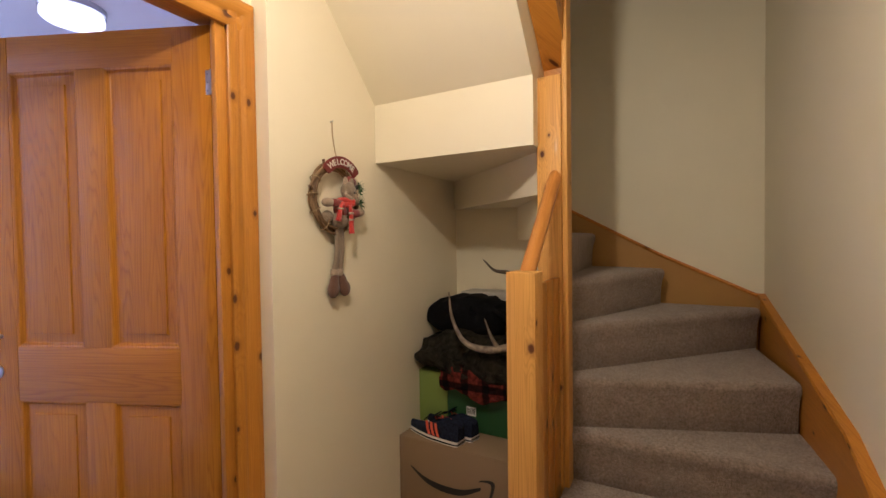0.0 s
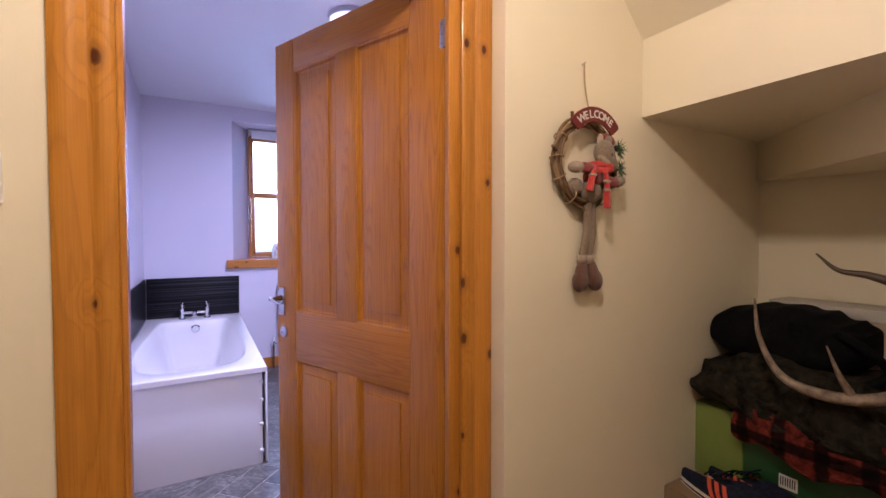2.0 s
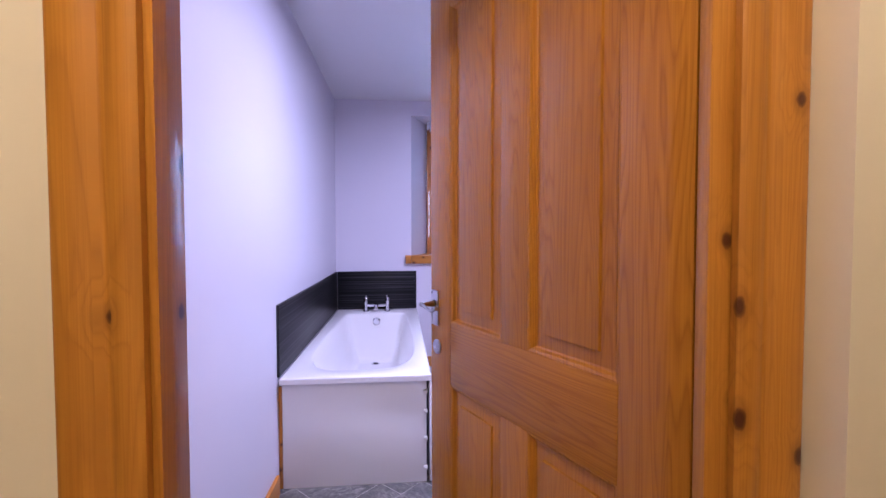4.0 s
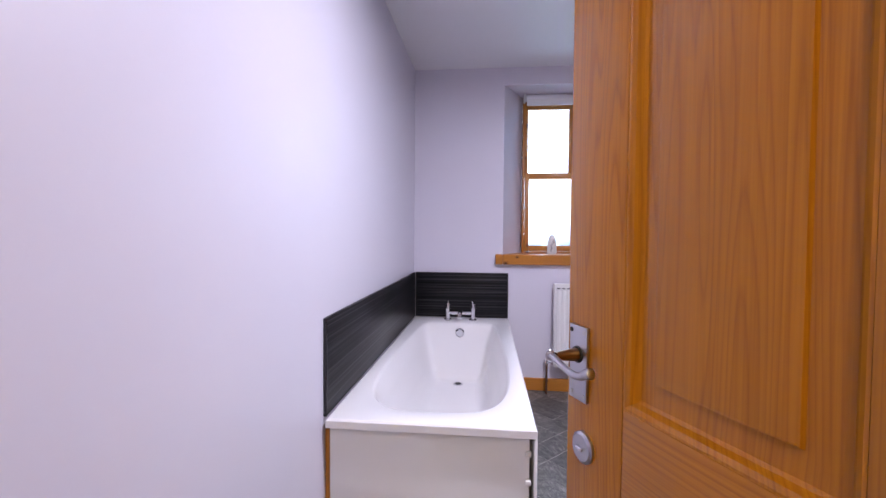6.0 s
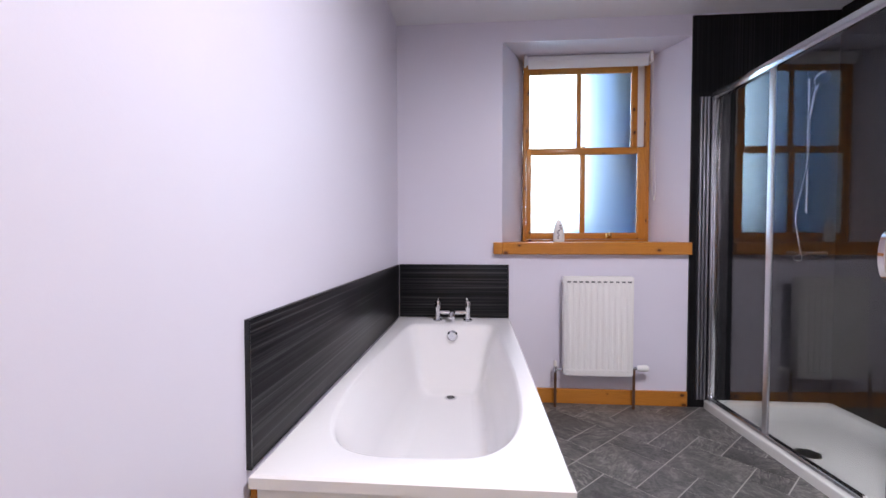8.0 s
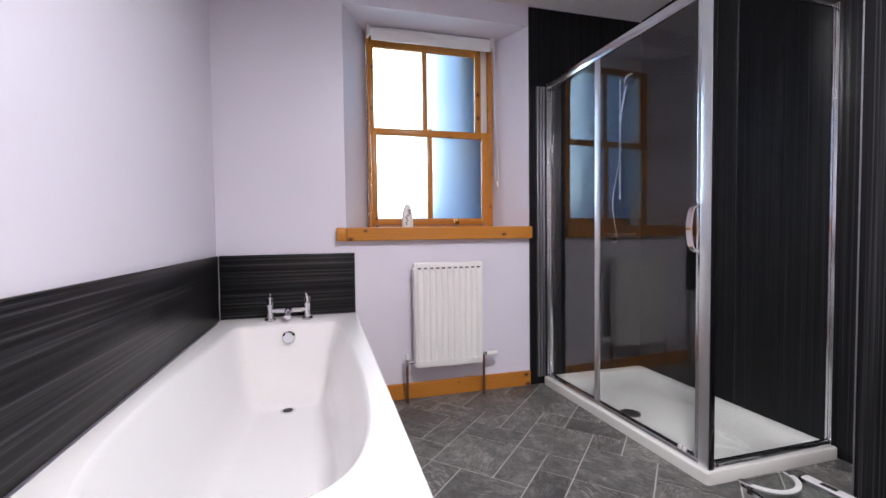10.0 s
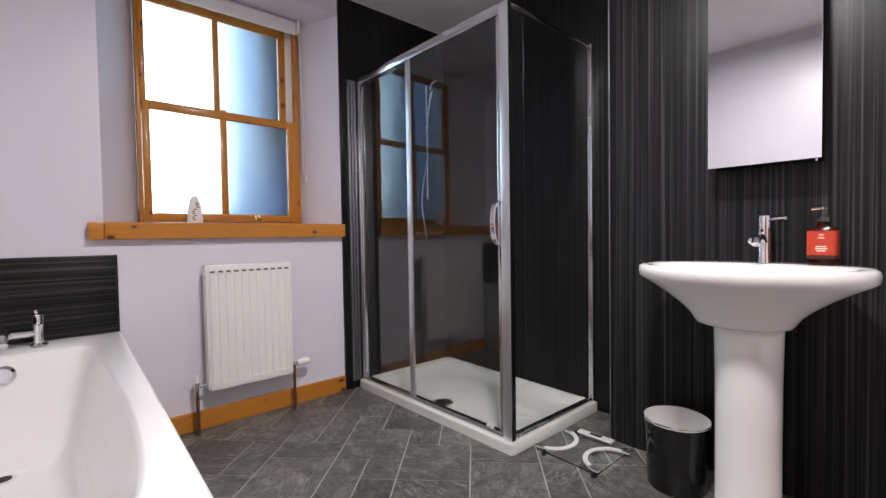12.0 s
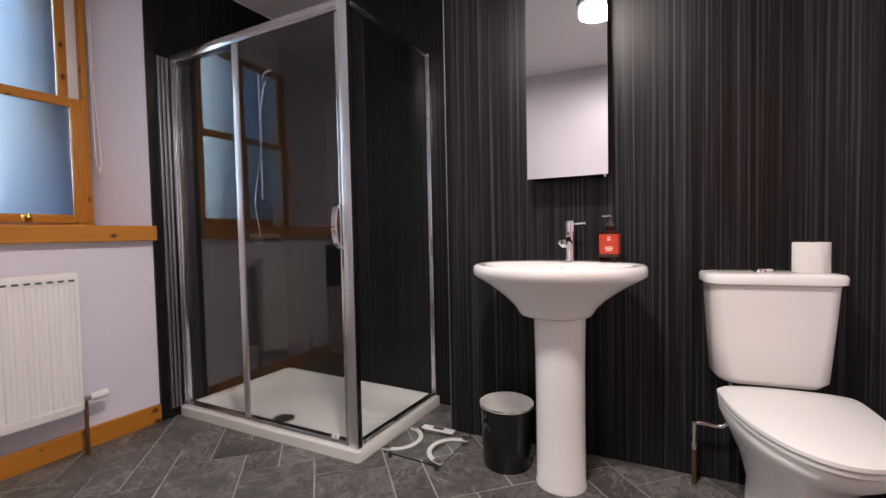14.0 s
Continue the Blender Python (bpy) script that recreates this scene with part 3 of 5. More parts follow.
# ---- window ----
window = tagged(new("window_1"), "varnished pine sash window with four frosted panes", "window", kind="structure")
part("frame_side", box(FX, FX + 0.07, FY0, FY0 + 0.018, FZ0, FZ1, 0.002), PINE_Z, window)
part("frame_side", box(FX, FX + 0.07, 1.955, FY1, FZ0, FZ1, 0.002), PINE_Z, window)
part("frame_head", box(FX, FX + 0.07, FY0 + 0.018, 1.955, 2.385, FZ1, 0.002), PINE_Y, window)
part("frame_foot", box(FX - 0.02, FX + 0.075, FY0 + 0.018, 1.955, FZ0, 1.086, 0.002), PINE_Y, window)
part("sash_channel", box(FX - 0.01, FX + 0.03, 1.905, 1.955, 1.75, 2.385, 0.002), PLASTIC, window, "pale sash channel")


def sash(name, x0, x1, y0, y1, z0, z1, bars, rail):
    s = part(name, box(x0, x1, y0, bars[0][0], z0, z1, 0.003), PINE_Z, window)
    part("stile", box(x0, x1, bars[1][1], y1, z0, z1, 0.003), PINE_Z, s)
    part("glazing_bar", box(x0 + 0.006, x1 - 0.004, bars[0][1], bars[1][0], z0 + rail[0], z1 - rail[1], 0.003), PINE_Z, s)
    part("bottom_rail", box(x0 + 0.001, x1 + 0.001, bars[0][0], bars[1][1], z0, z0 + rail[0], 0.003), PINE_Y, s)
    part("top_rail", box(x0 + 0.001, x1 - 0.001, bars[0][0], bars[1][1], z1 - rail[1], z1, 0.003), PINE_Y, s)
    for y0, y1 in bars:
        p = part("pane", box((x0 + x1) / 2 - 0.003, (x0 + x1) / 2 + 0.003, y0 + 0.001, y1 - 0.001, z0 + rail[0] + 0.001, z1 - rail[1] - 0.001), FROST, s, "frosted glass pane", smooth=None)
        p.visible_shadow = False
    return s


sash("upper_sash", -5.01, -4.975, 1.118, 1.905, 1.70, 2.385, ((1.146, 1.481), (1.512, 1.862)), (0.045, 0.11))
low = sash("lower_sash", -4.972, -4.935, 1.120, 1.953, 1.088, 1.735, ((1.155, 1.500), (1.534, 1.895)), (0.045, 0.045))
lift = part("sash_lift", tube([(-4.932, 1.70, 1.100), (-4.920, 1.70, 1.104), (-4.911, 1.70, 1.116), (-4.914, 1.70, 1.132)], [0.008, 0.009, 0.011, 0.009], 12), BRASS, low, "small brass sash lift")
part("lift_plate", box(-4.9365, -4.931, 1.678, 1.722, 1.093, 1.128, 0.002), BRASS, low, "brass lift plate")
part("sash_fastener", box(-4.965, -4.945, 1.50, 1.535, 1.735, 1.748, 0.003), BRASS, low, "small brass sash fastener")
sill = setting("window_sill", box(WX - 0.34, WX + 0.05, RY0 - 0.0, RY1 + 0.0, 0.99, RZ0, 0.006), PINE_Y, "thick varnished knotty pine window sill")
part("sill_horn", box(WX + 0.001, WX + 0.05, 0.875, RY0 - 0.001, 0.99, RZ0, 0.006), PINE_Y, sill)

blind = thing("roller_blind", pose(-4.92, 1.54, 2.34), "rolled-up white roller blind above the window", "blind")
part("roll", tube([(0, -0.42, 0.012), (0, 0.41, 0.012)], 0.030, 20), painted("blind_fabric", (0.80, 0.79, 0.80), 0.08, 0.8), blind, "rolled white fabric with faint pattern")
part("hem_bar", box(0.022, 0.030, -0.415, 0.405, -0.055, 0.0, 0.002), PLASTIC, blind)
part("bracket", box(-0.03, 0.032, -0.440, -0.425, -0.025, 0.05, 0.003), PLASTIC, blind)
part("bracket", box(-0.03, 0.034, 0.415, 0.437, -0.03, 0.05, 0.006), PLASTIC, blind)
cord = spline([(0.02, 0.43, 0.0), (0.022, 0.435, -0.5), (0.022, 0.44, -0.9), (0.022, 0.455, -0.955), (0.022, 0.462, -0.9), (0.022, 0.445, -0.5), (0.024, 0.438, 0.0)], 8)
part("cord_toggle", lathe([(0.003, -0.985), (0.007, -0.982), (0.006, -0.955), (0.002, -0.950)], 12), PLASTIC, blind, "small white cord weight", at=pose(0.022, 0.455, 0))
part("cord", tube(cord, 0.002, 6), PLASTIC, blind, "beaded white cord loop")

bottle = thing("bottle", pose(-4.84, 1.335, RZ0) @ Matrix.Diagonal((1.12, 1.12, 1.12, 1)), "white plastic toiletry bottle standing on the sill", "bottle")
rings = [circle(r, z, 20, ry=r * 0.5) for r, z in ((0.030, 0), (0.034, 0.006), (0.034, 0.03), (0.031, 0.07), (0.026, 0.10), (0.019, 0.122), (0.012, 0.134), (0.006, 0.138))]
part("body", add_loft(bmesh.new(), rings), PLASTIC, bottle, at=pose(0, 0, 0, 0, 0, 90))
ink = material("label_print", (0.10, 0.08, 0.12), 0.5)[0]
rnd = random.Random(4)
for k in range(9):
    zz, yy = 0.018 + 0.010 * k, rnd.uniform(-0.012, 0.012)
    part("printed_mark", box(0.0150, 0.0178, yy - 0.006, yy + 0.006, zz, zz + 0.005), ink, bottle)

# outside: pale sky, and added walls whose blue colour shades and tints the panes
glow = material("overcast_glow", (0, 0, 0), 1.0)
glow[3].inputs["Emission Color"].default_value = (0.58, 0.80, 1.0, 1)
glow[3].inputs["Emission Strength"].default_value = 9.0
setting("backdrop", box(-6.42, -6.40, 0.86, 1.79, 1.05, 4.6), glow[0], "pale overcast sky beyond the window")
setting("wall_neighbour", box(-6.40, -5.16, 1.81, 2.2, -0.5, 3.6), painted("blue_shade", (0.045, 0.16, 0.38), 0.4, 0.9), "added wall outside the window, painted blue to shade the panes")
setting("wall_close", box(-6.40, -5.16, 0.50, 0.84, -0.5, 3.4), MATS["blue_shade"], "added wall outside the window, painted blue to shade the panes")
setting("wall_low", box(-6.395, -6.36, 0.84, 1.81, -0.5, 1.21), painted("teal_shade", (0.06, 0.20, 0.25), 0.4, 0.9), "added low wall outside the window, painted blue-green to shade the panes")
setting("ground", box(-40, -5.15, -30, 30, -0.6, -0.5), painted("yard_paving", (0.2, 0.2, 0.2), 0.3, 0.9), "paved yard outside")

# ---- radiator ----
rad = thing("radiator", pose(WX + 0.05, 1.535, 0.215), "white enamelled panel radiator mounted below the window", "radiator")
part("back_panel", box(0.0, 0.012, -0.205, 0.205, 0.01, 0.625, 0.004), ENAMEL, rad)
prof = []
NR = 11
for k in range(NR):
    c = -0.205 + (k + 0.5) * 0.41 / NR
    prof += [(0.070, c - 0.0186), (0.070, c - 0.013), (0.0755, c - 0.008), (0.0755, c + 0.008), (0.070, c + 0.013)]
prof += [(0.070, 0.206), (0.058, 0.206), (0.058, -0.206)]
part("front_panel", extrude_profile(prof, 2, 0.05, 0.59), ENAMEL, rad, smooth=30)
part("top_edge", box(0.056, 0.073, -0.206, 0.206, 0.588, 0.64, 0.005), ENAMEL, rad)
part("bottom_edge", box(0.056, 0.073, -0.206, 0.206, 0.005, 0.052, 0.005), ENAMEL, rad)
part("top_grille", box(0.010, 0.060, -0.21, 0.21, 0.628, 0.638, 0.002), ENAMEL, rad)
for s in (-1, 1):
    part("side_cover", box(0.004, 0.066, s * 0.211 - 0.005, s * 0.211 + 0.005, 0.01, 0.636, 0.003), ENAMEL, rad)
for k in range(NR):
    c = -0.205 + (k + 0.5) * 0.41 / NR
    part("slot", box(0.0725, 0.0738, c - 0.011, c + 0.011, 0.601, 0.610), material("slot_shadow", (0.10, 0.10, 0.10), 0.7)[0] if k == 0 else MATS["slot_shadow"], rad)
    part("weld_dimple", box(0.070, 0.0765, c - 0.010, c + 0.010, 0.032, 0.046, 0.002), ENAMEL, rad)
part("end_cap", tube([(0.045, -0.212, 0.60), (0.045, -0.222, 0.60)], 0.012, 16), PLASTIC, rad)
part("tail_pipe", tube([(0.035, -0.262, -0.212), (0.035, -0.262, 0.03)], 0.0085, 12), COPPER, rad, "tarnished copper pipe")
part("lockshield_valve", tube([(0.035, -0.262, 0.015), (0.035, -0.262, 0.05), (0.035, -0.262, 0.055), (0.035, -0.262, 0.085)], [0.012, 0.012, 0.010, 0.009], 14), CHROME, rad)
part("lockshield_cap", tube([(0.035, -0.262, 0.055), (0.035, -0.262, 0.088)], [0.011, 0.009], 14), PLASTIC, rad)
part("valve_tail", tube([(0.035, -0.262, 0.035), (0.035, -0.205, 0.035)], 0.009, 12), CHROME, rad)
part("tail_pipe", tube([(0.035, 0.232, -0.212), (0.035, 0.232, 0.04)], 0.0085, 12), COPPER, rad, "tarnished copper pipe")
part("valve_tail", tube([(0.035, 0.205, 0.05), (0.035, 0.25, 0.05)], 0.012, 14), CHROME, rad)
part("thermostat_head", tube([(0.035, 0.25, 0.05), (0.035, 0.258, 0.05), (0.035, 0.30, 0.052), (0.035, 0.318, 0.052), (0.035, 0.322, 0.052)], [0.014, 0.019, 0.021, 0.017, 0.008], 20), PLASTIC, rad, "white thermostatic valve head")

# ---- bath ----
BX0, BX1, BY0, BY1, RIM = -4.668, -2.722, 0.242, 0.984, 0.562
bath = thing("bathtub", pose(-3.73, 0.60, 0), "white acrylic bathtub with loose white side panel", "bathtub")
M = Matrix.Translation((3.73, -0.60, 0))


def bath_ring(inset_far, inset_near, inset_l, inset_r, z, n=72, sq_far=14.0, sq_near=2.6, taper=0.14):
    """Outline of the tub: square towards the taps, rounded at the other end."""
    x0, x1, y0, y1 = BX0 + inset_far, BX1 - inset_near, BY0 + inset_l, BY1 - inset_r
    cx, cy = x0 + (x1 - x0) * 0.55, (y0 + y1) / 2
    out = []
    for i in range(n):
        a = 2 * math.pi * i / n
        c, s = math.cos(a), math.sin(a)
        e = 2 / (sq_near if c > 0 else sq_far)
        rx = (x1 - cx) if c > 0 else (cx - x0)
        # blend the side exponent so that the flanks join
        ex = math.copysign(abs(c) ** e, c)
        ey = math.copysign(abs(s) ** e, s)
        narrow = 1 - taper * max(0.0, -ex) ** 1.2
        out.append(M @ Vector((cx + rx * ex, cy + (y1 - y0) / 2 * ey * narrow, z)))
    return out


def rim_ring(grow, z, n=72):
    inner = bath_ring(0.21, 0.12, 0.06, 0.06, z, n)
    x0, x1, y0, y1 = BX0 - grow, BX1 + grow, BY0 - grow, BY1 + grow
    cx, cy = -3.55, 0.60
    out = []
    for p in inner:
        w = M.inverted() @ p
        dx, dy = w.x - cx, w.y - cy
        k = min((x1 - cx) / dx if dx > 1e-6 else 1e9, (x0 - cx) / dx if dx < -1e-6 else 1e9, (y1 - cy) / dy if dy > 1e-6 else 1e9, (y0 - cy) / dy if dy < -1e-6 else 1e9)
        out.append(M @ Vector((cx + dx * k, cy + dy * k, z)))
    return out


def snap_corners(ring, grow, z):
    for x in (BX0 - grow, BX1 + grow):
        for y in (BY0 - grow, BY1 + grow):
            c = M @ Vector((x, y, z))
            i = min(range(len(ring)), key=lambda k: (ring[k] - c).length)
            ring[i] = c
    return ring


rings = [snap_corners(rim_ring(0, RIM - 0.032), 0, RIM - 0.032), snap_corners(rim_ring(0.0, RIM - 0.006), 0.0, RIM - 0.006), snap_corners(rim_ring(-0.006, RIM), -0.006, RIM)]
for far, near, le, ri, z in ((0.212, 0.103, 0.055, 0.058, 0.0), (0.218, 0.112, 0.061, 0.064, -0.004), (0.226, 0.130, 0.068, 0.072, -0.02), (0.240, 0.21, 0.092, 0.105, -0.14), (0.258, 0.33, 0.125, 0.138, -0.29), (0.272, 0.42, 0.150, 0.160, -0.37), (0.288, 0.50, 0.185, 0.19, -0.41), (0.305, 0.62, 0.22, 0.225, -0.42)):
    rings.append(bath_ring(far, near, le, ri, RIM + z, sq_near=3.6))
tub_bm = add_loft(bmesh.new(), rings, cap=False)
tub_bm.verts.ensure_lookup_table()
tub_bm.faces.new(tub_bm.verts[-72:])
tub = part("tub", tub_bm, ACRYLIC, bath, "glossy white acrylic tub", smooth=40)
part("end_panel", box(0.968, 0.983, -0.352, 0.361, 0.0, RIM - 0.033, 0.003), ACRYLIC, bath, "flat white end panel")
part("side_panel", box(-0.92, 1.003, 0.366, 0.378, 0.01, RIM - 0.04, 0.003), ACRYLIC, bath, "white side panel standing slightly proud", at=pose(0, 0, 0, 0, 0, 0.5))
for zz in (0.07, 0.22, 0.36, 0.46):
    part("panel_clip", box(0.983, 0.998, 0.346, 0.366, zz, zz + 0.018, 0.003), PLASTIC, bath)
part("batten", box(0.962, 0.979, -0.37, -0.354, 0.0, RIM - 0.05, 0.002), PINE_Z, bath, "raw wooden batten at the wall")
part("waste", tube([(-0.60, 0.010, 0.139), (-0.60, 0.010, 0.144), (-0.60, 0.010, 0.146)], [0.036, 0.036, 0.028], 28), CHROME, bath, "chrome waste ring")
part("plug_hole", tube([(-0.60, 0.010, 0.1455), (-0.60, 0.010, 0.1475)], 0.024, 24), RUBBER, bath)
part("overflow", tube([(-0.716, 0.015, 0.491), (-0.694, 0.015, 0.494), (-0.684, 0.015, 0.495)], [0.034, 0.034, 0.024], 28), CHROME, bath, "round chrome overflow")

tap = thing("bath_tap", pose(-4.556, 0.610, RIM), "chrome two-handled bath mixer tap at the bath end", "tap")
for s in (-1, 1):
    y = s * 0.097
    p = part("pillar", add_loft(bmesh.new(), [circle(r, z, 24, 0, y) for r, z in ((0.030, 0), (0.030, 0.008), (0.018, 0.016), (0.016, 0.05), (0.018, 0.085), (0.019, 0.09))]), CHROME, tap)
    part("handle", add_loft(bmesh.new(), [circle(r, z, 24, 0, y) for r, z in ((0.019, 0.092), (0.0195, 0.125), (0.017, 0.130), (0.006, 0.132))]), CHROME, p)
    part("handle_pin", tube([(0.0, y, 0.122), (0.006, y - s * 0.006, 0.150)], 0.006, 10), CHROME, p)
part("bridge", tube([(0, -0.097, 0.055), (0, 0.097, 0.055)], 0.013, 16), CHROME, tap)
sp = spline([(0, 0, 0.055), (0.03, 0, 0.062), (0.075, 0, 0.058), (0.105, 0, 0.036)], 6)
part("spout", tube(sp, [0.020] * 4 + [0.018] * (len(sp) - 4), 18), CHROME, tap)

# splash panels above the bath
sp1 = thing("splash_panel", pose(-4.664, LY, RIM + 0.002), "dark striped splash panel along the bath wall", "wall panel")
part("board", box(0, 1.920, 0, 0.011, 0, 0.352, 0.0015), PANEL_H, sp1)
part("edge_trim", box(1.9205, 1.926, 0, 0.013, 0, 0.356, 0.001), BLACK, sp1)
part("top_trim", box(0, 1.920, 0, 0.0125, 0.3525, 0.356, 0.001), BLACK, sp1)
sp2 = thing("splash_panel", pose(WX, LY + 0.014, RIM + 0.002), "dark striped splash panel behind the bath taps", "wall panel")
part("board", box(0, 0.011, 0, 0.730, 0, 0.352, 0.0015), PANEL_HY, sp2)
part("edge_trim", box(0, 0.013, 0.7305, 0.736, 0, 0.356, 0.001), BLACK, sp2)
part("top_trim", box(0, 0.0125, 0, 0.730, 0.3525, 0.356, 0.001), BLACK, sp2)

# ---- shower ----
TX0, TX1, TY0, TY1 = WX + 0.013, -3.405, 2.27, NICHE - 0.013
tray = thing("shower_tray", pose((TX0 + TX1) / 2, (TY0 + TY1) / 2, 0), "low white rectangular shower tray", "shower tray")
hx, hy = (TX1 - TX0) / 2, (TY1 - TY0) / 2


def rr(dx, dy, z, r=0.02, n=5):
    out = []
    for cx, cy, a0 in ((dx - r, dy - r, 0), (-dx + r, dy - r, 90), (-dx + r, -dy + r, 180), (dx - r, -dy + r, 270)):
        for k in range(n):
            a = radians(a0 + 90 * k / (n - 1))
            out.append((cx + r * math.cos(a), cy + r * math.sin(a), z))
    return out


rings = [rr(hx, hy, 0.0), rr(hx, hy, 0.046), rr(hx - 0.005, hy - 0.005, 0.052), rr(hx - 0.055, hy - 0.055, 0.052, 0.03), rr(hx - 0.062, hy - 0.062, 0.046, 0.03), rr(hx - 0.085, hy - 0.085, 0.026, 0.05), rr(hx - 0.25, hy - 0.2, 0.020, 0.06)]
SKEW = 0.036


def skew_front(ring):
    """The front edge runs slightly out of square with the wall behind."""
    return [(x, y - SKEW * (hx - x) * (hy - y) / (2 * hy), z) for x, y, z in ring]


rings = [skew_front(r) for r in rings]
part("tray", add_loft(bmesh.new(), rings), TRAY_WHITE, tray, smooth=40)
wx, wy = -4.035 - (TX0 + TX1) / 2, 2.415 - (TY0 + TY1) / 2
part("drain_cover", add_loft(bmesh.new(), [circle(0.055, 0.021, 32, wx, wy), circle(0.055, 0.028, 32, wx, wy), circle(0.045, 0.031, 32, wx, wy)]), STEEL, tray, "round metal drain cover")

enc = thing("shower_enclosure", pose(-3.43, 2.30, 0.052), "polished aluminium and glass corner shower enclosure with sliding door", "shower enclosure")


def ebox(x0, x1, y0, y1, z0, z1, bevel=0.003):
    bm = box(x0 + 3.43, x1 + 3.43, y0 - 2.30, y1 - 2.30, z0 - 0.052, z1 - 0.052, bevel)
    for v in bm.verts:
        v.co.y += SKEW * min(v.co.x, 0.0) * max(0.0, 1 - v.co.y / 0.6)
    return bm


TOP = 2.01
part("corner_post", ebox(-3.468, -3.418, 2.285, 2.315, 0.053, TOP), SATIN_ALU, enc, "square satin aluminium corner post")
part("post_seal", ebox(-3.4175, -3.4155, 2.287, 2.313, 0.055, TOP - 0.002, 0.0005), BLACK, enc, "thin black strip on the side of the post")
part("wall_profile", ebox(-4.665, -4.630, 2.285, 2.325, 0.053, TOP), ALU, enc)
for k in range(3):
    part("profile_rib", ebox(-4.667, -4.648, 2.225 + k * 0.020, 2.240 + k * 0.020, 0.053, TOP - 0.02, 0.004), DARK_ALU, enc)
part("inner_profile", ebox(-4.628, -4.612, 2.290, 2.315, 0.053, TOP), ALU, enc)
part("top_rail", ebox(-4.63, -3.468, 2.284, 2.322, TOP - 0.045, TOP + 0.002), ALU, enc)
part("bottom_rail", ebox(-4.63, -3.468, 2.286, 2.320, 0.053, 0.078), ALU, enc)
part("fixed_stile", ebox(-4.172, -4.146, 2.306, 2.320, 0.078, TOP - 0.045), SATIN_ALU, enc)
part("door_stile", ebox(-4.148, -4.112, 2.289, 2.304, 0.080, TOP - 0.047), SATIN_ALU, enc)
part("closing_stile", ebox(-3.488, -3.470, 2.288, 2.303, 0.080, TOP - 0.047), ALU, enc)
part("fixed_glass", ebox(-4.612, -4.172, 2.309, 2.315, 0.079, TOP - 0.046, 0), GLASS, enc, "clear fixed glass panel", smooth=None).visible_shadow = False
part("door_glass", ebox(-4.112, -3.488, 2.293, 2.299, 0.081, TOP - 0.048, 0), GLASS, enc, "clear sliding glass door", smooth=None).visible_shadow = False
part("side_glass", ebox(-3.438, -3.432, 2.325, 2.972, 0.081, TOP - 0.020, 0), GLASS, enc, "clear side glass panel", smooth=None).visible_shadow = False
part("side_wall_profile", ebox(-3.448, -3.418, 2.972, TY1, 0.053, TOP), ALU, enc)
part("side_bottom_rail", ebox(-3.447, -3.420, 2.326, 2.972, 0.053, 0.080), ALU, enc)
part("side_top_rail", ebox(-3.444, -3.424, 2.326, 2.972, TOP - 0.020, TOP), ALU, enc)
hp = spline([(-0.050, -0.012, 0.884), (-0.054, -0.042, 0.910), (-0.056, -0.052, 0.985), (-0.054, -0.042, 1.062), (-0.050, -0.012, 1.088)], 6)
part("door_handle", add_loft(bmesh.new(), [[(x + a, y + b, z) for a, b in ((-0.012, -0.004), (0.012, -0.004), (0.012, 0.004), (-0.012, 0.004))] for x, y, z in hp]), CHROME, enc, "bowed chrome door handle", smooth=40)
for xx in (-3.535, -3.56):
    part("door_guide", tube([(xx + 3.43, -0.014, 0.035), (xx + 3.43, -0.022, 0.035)], 0.009, 12), PLASTIC, enc)

shower = thing("shower_set", pose(WX + 0.012, 2.80, 1.25), "chrome riser rail with shower head and hose on the dark panel", "shower")
part("riser_rail", tube([(0.045, 0, 0.0), (0.045, 0, 0.82)], 0.009, 14), CHROME, shower)
for z in (0.02, 0.80):
    part("rail_bracket", tube([(0, 0, z), (0.045, 0, z)], 0.012, 14), CHROME, shower)
part("shower_head", tube([(0.06, 0, 0.60), (0.09, 0, 0.72), (0.13, 0, 0.80), (0.145, 0, 0.79), (0.15, 0, 0.785)], [0.011, 0.012, 0.022, 0.045, 0.04], 20), CHROME, shower)
part("hose", tube(spline([(0.06, 0, 0.60), (0.07, -0.02, 0.30), (0.07, -0.075, 0.0), (0.07, -0.06, -0.16), (0.06, -0.03, -0.28), (0.03, -0.05, -0.29), (0.0, -0.06, -0.25)], 10), 0.0065, 10), CHROME, shower, "flexible chrome hose")
part("mixer_valve", tube([(0.04, -0.12, -0.25), (0.04, 0.12, -0.25)], 0.02, 18), CHROME, shower)

# ---- basin ----
basin = thing("washbasin", pose(-2.608, 2.53, 0), "white ceramic pedestal washbasin", "washbasin")


def basin_ring(sx, yf, yb, z, n=64):
    """Wide rounded front, flat back: half widths sx, front yf, back yb."""
    out = []
    for i in range(n):
        a = 2 * math.pi * i / n
        c, s = math.cos(a), math.sin(a)
        if s < 0:
            e = 2 / 2.1
            out.append((sx * math.copysign(abs(c) ** e, c), yf * abs(s) ** e * 1.0, z))
        else:
            e = 2 / 2.4
            k = 1 - 0.38 * s ** 1.3
            out.append((sx * k * math.copysign(abs(c) ** e, c), yb * s ** (2 / 3.2), z))
    return out


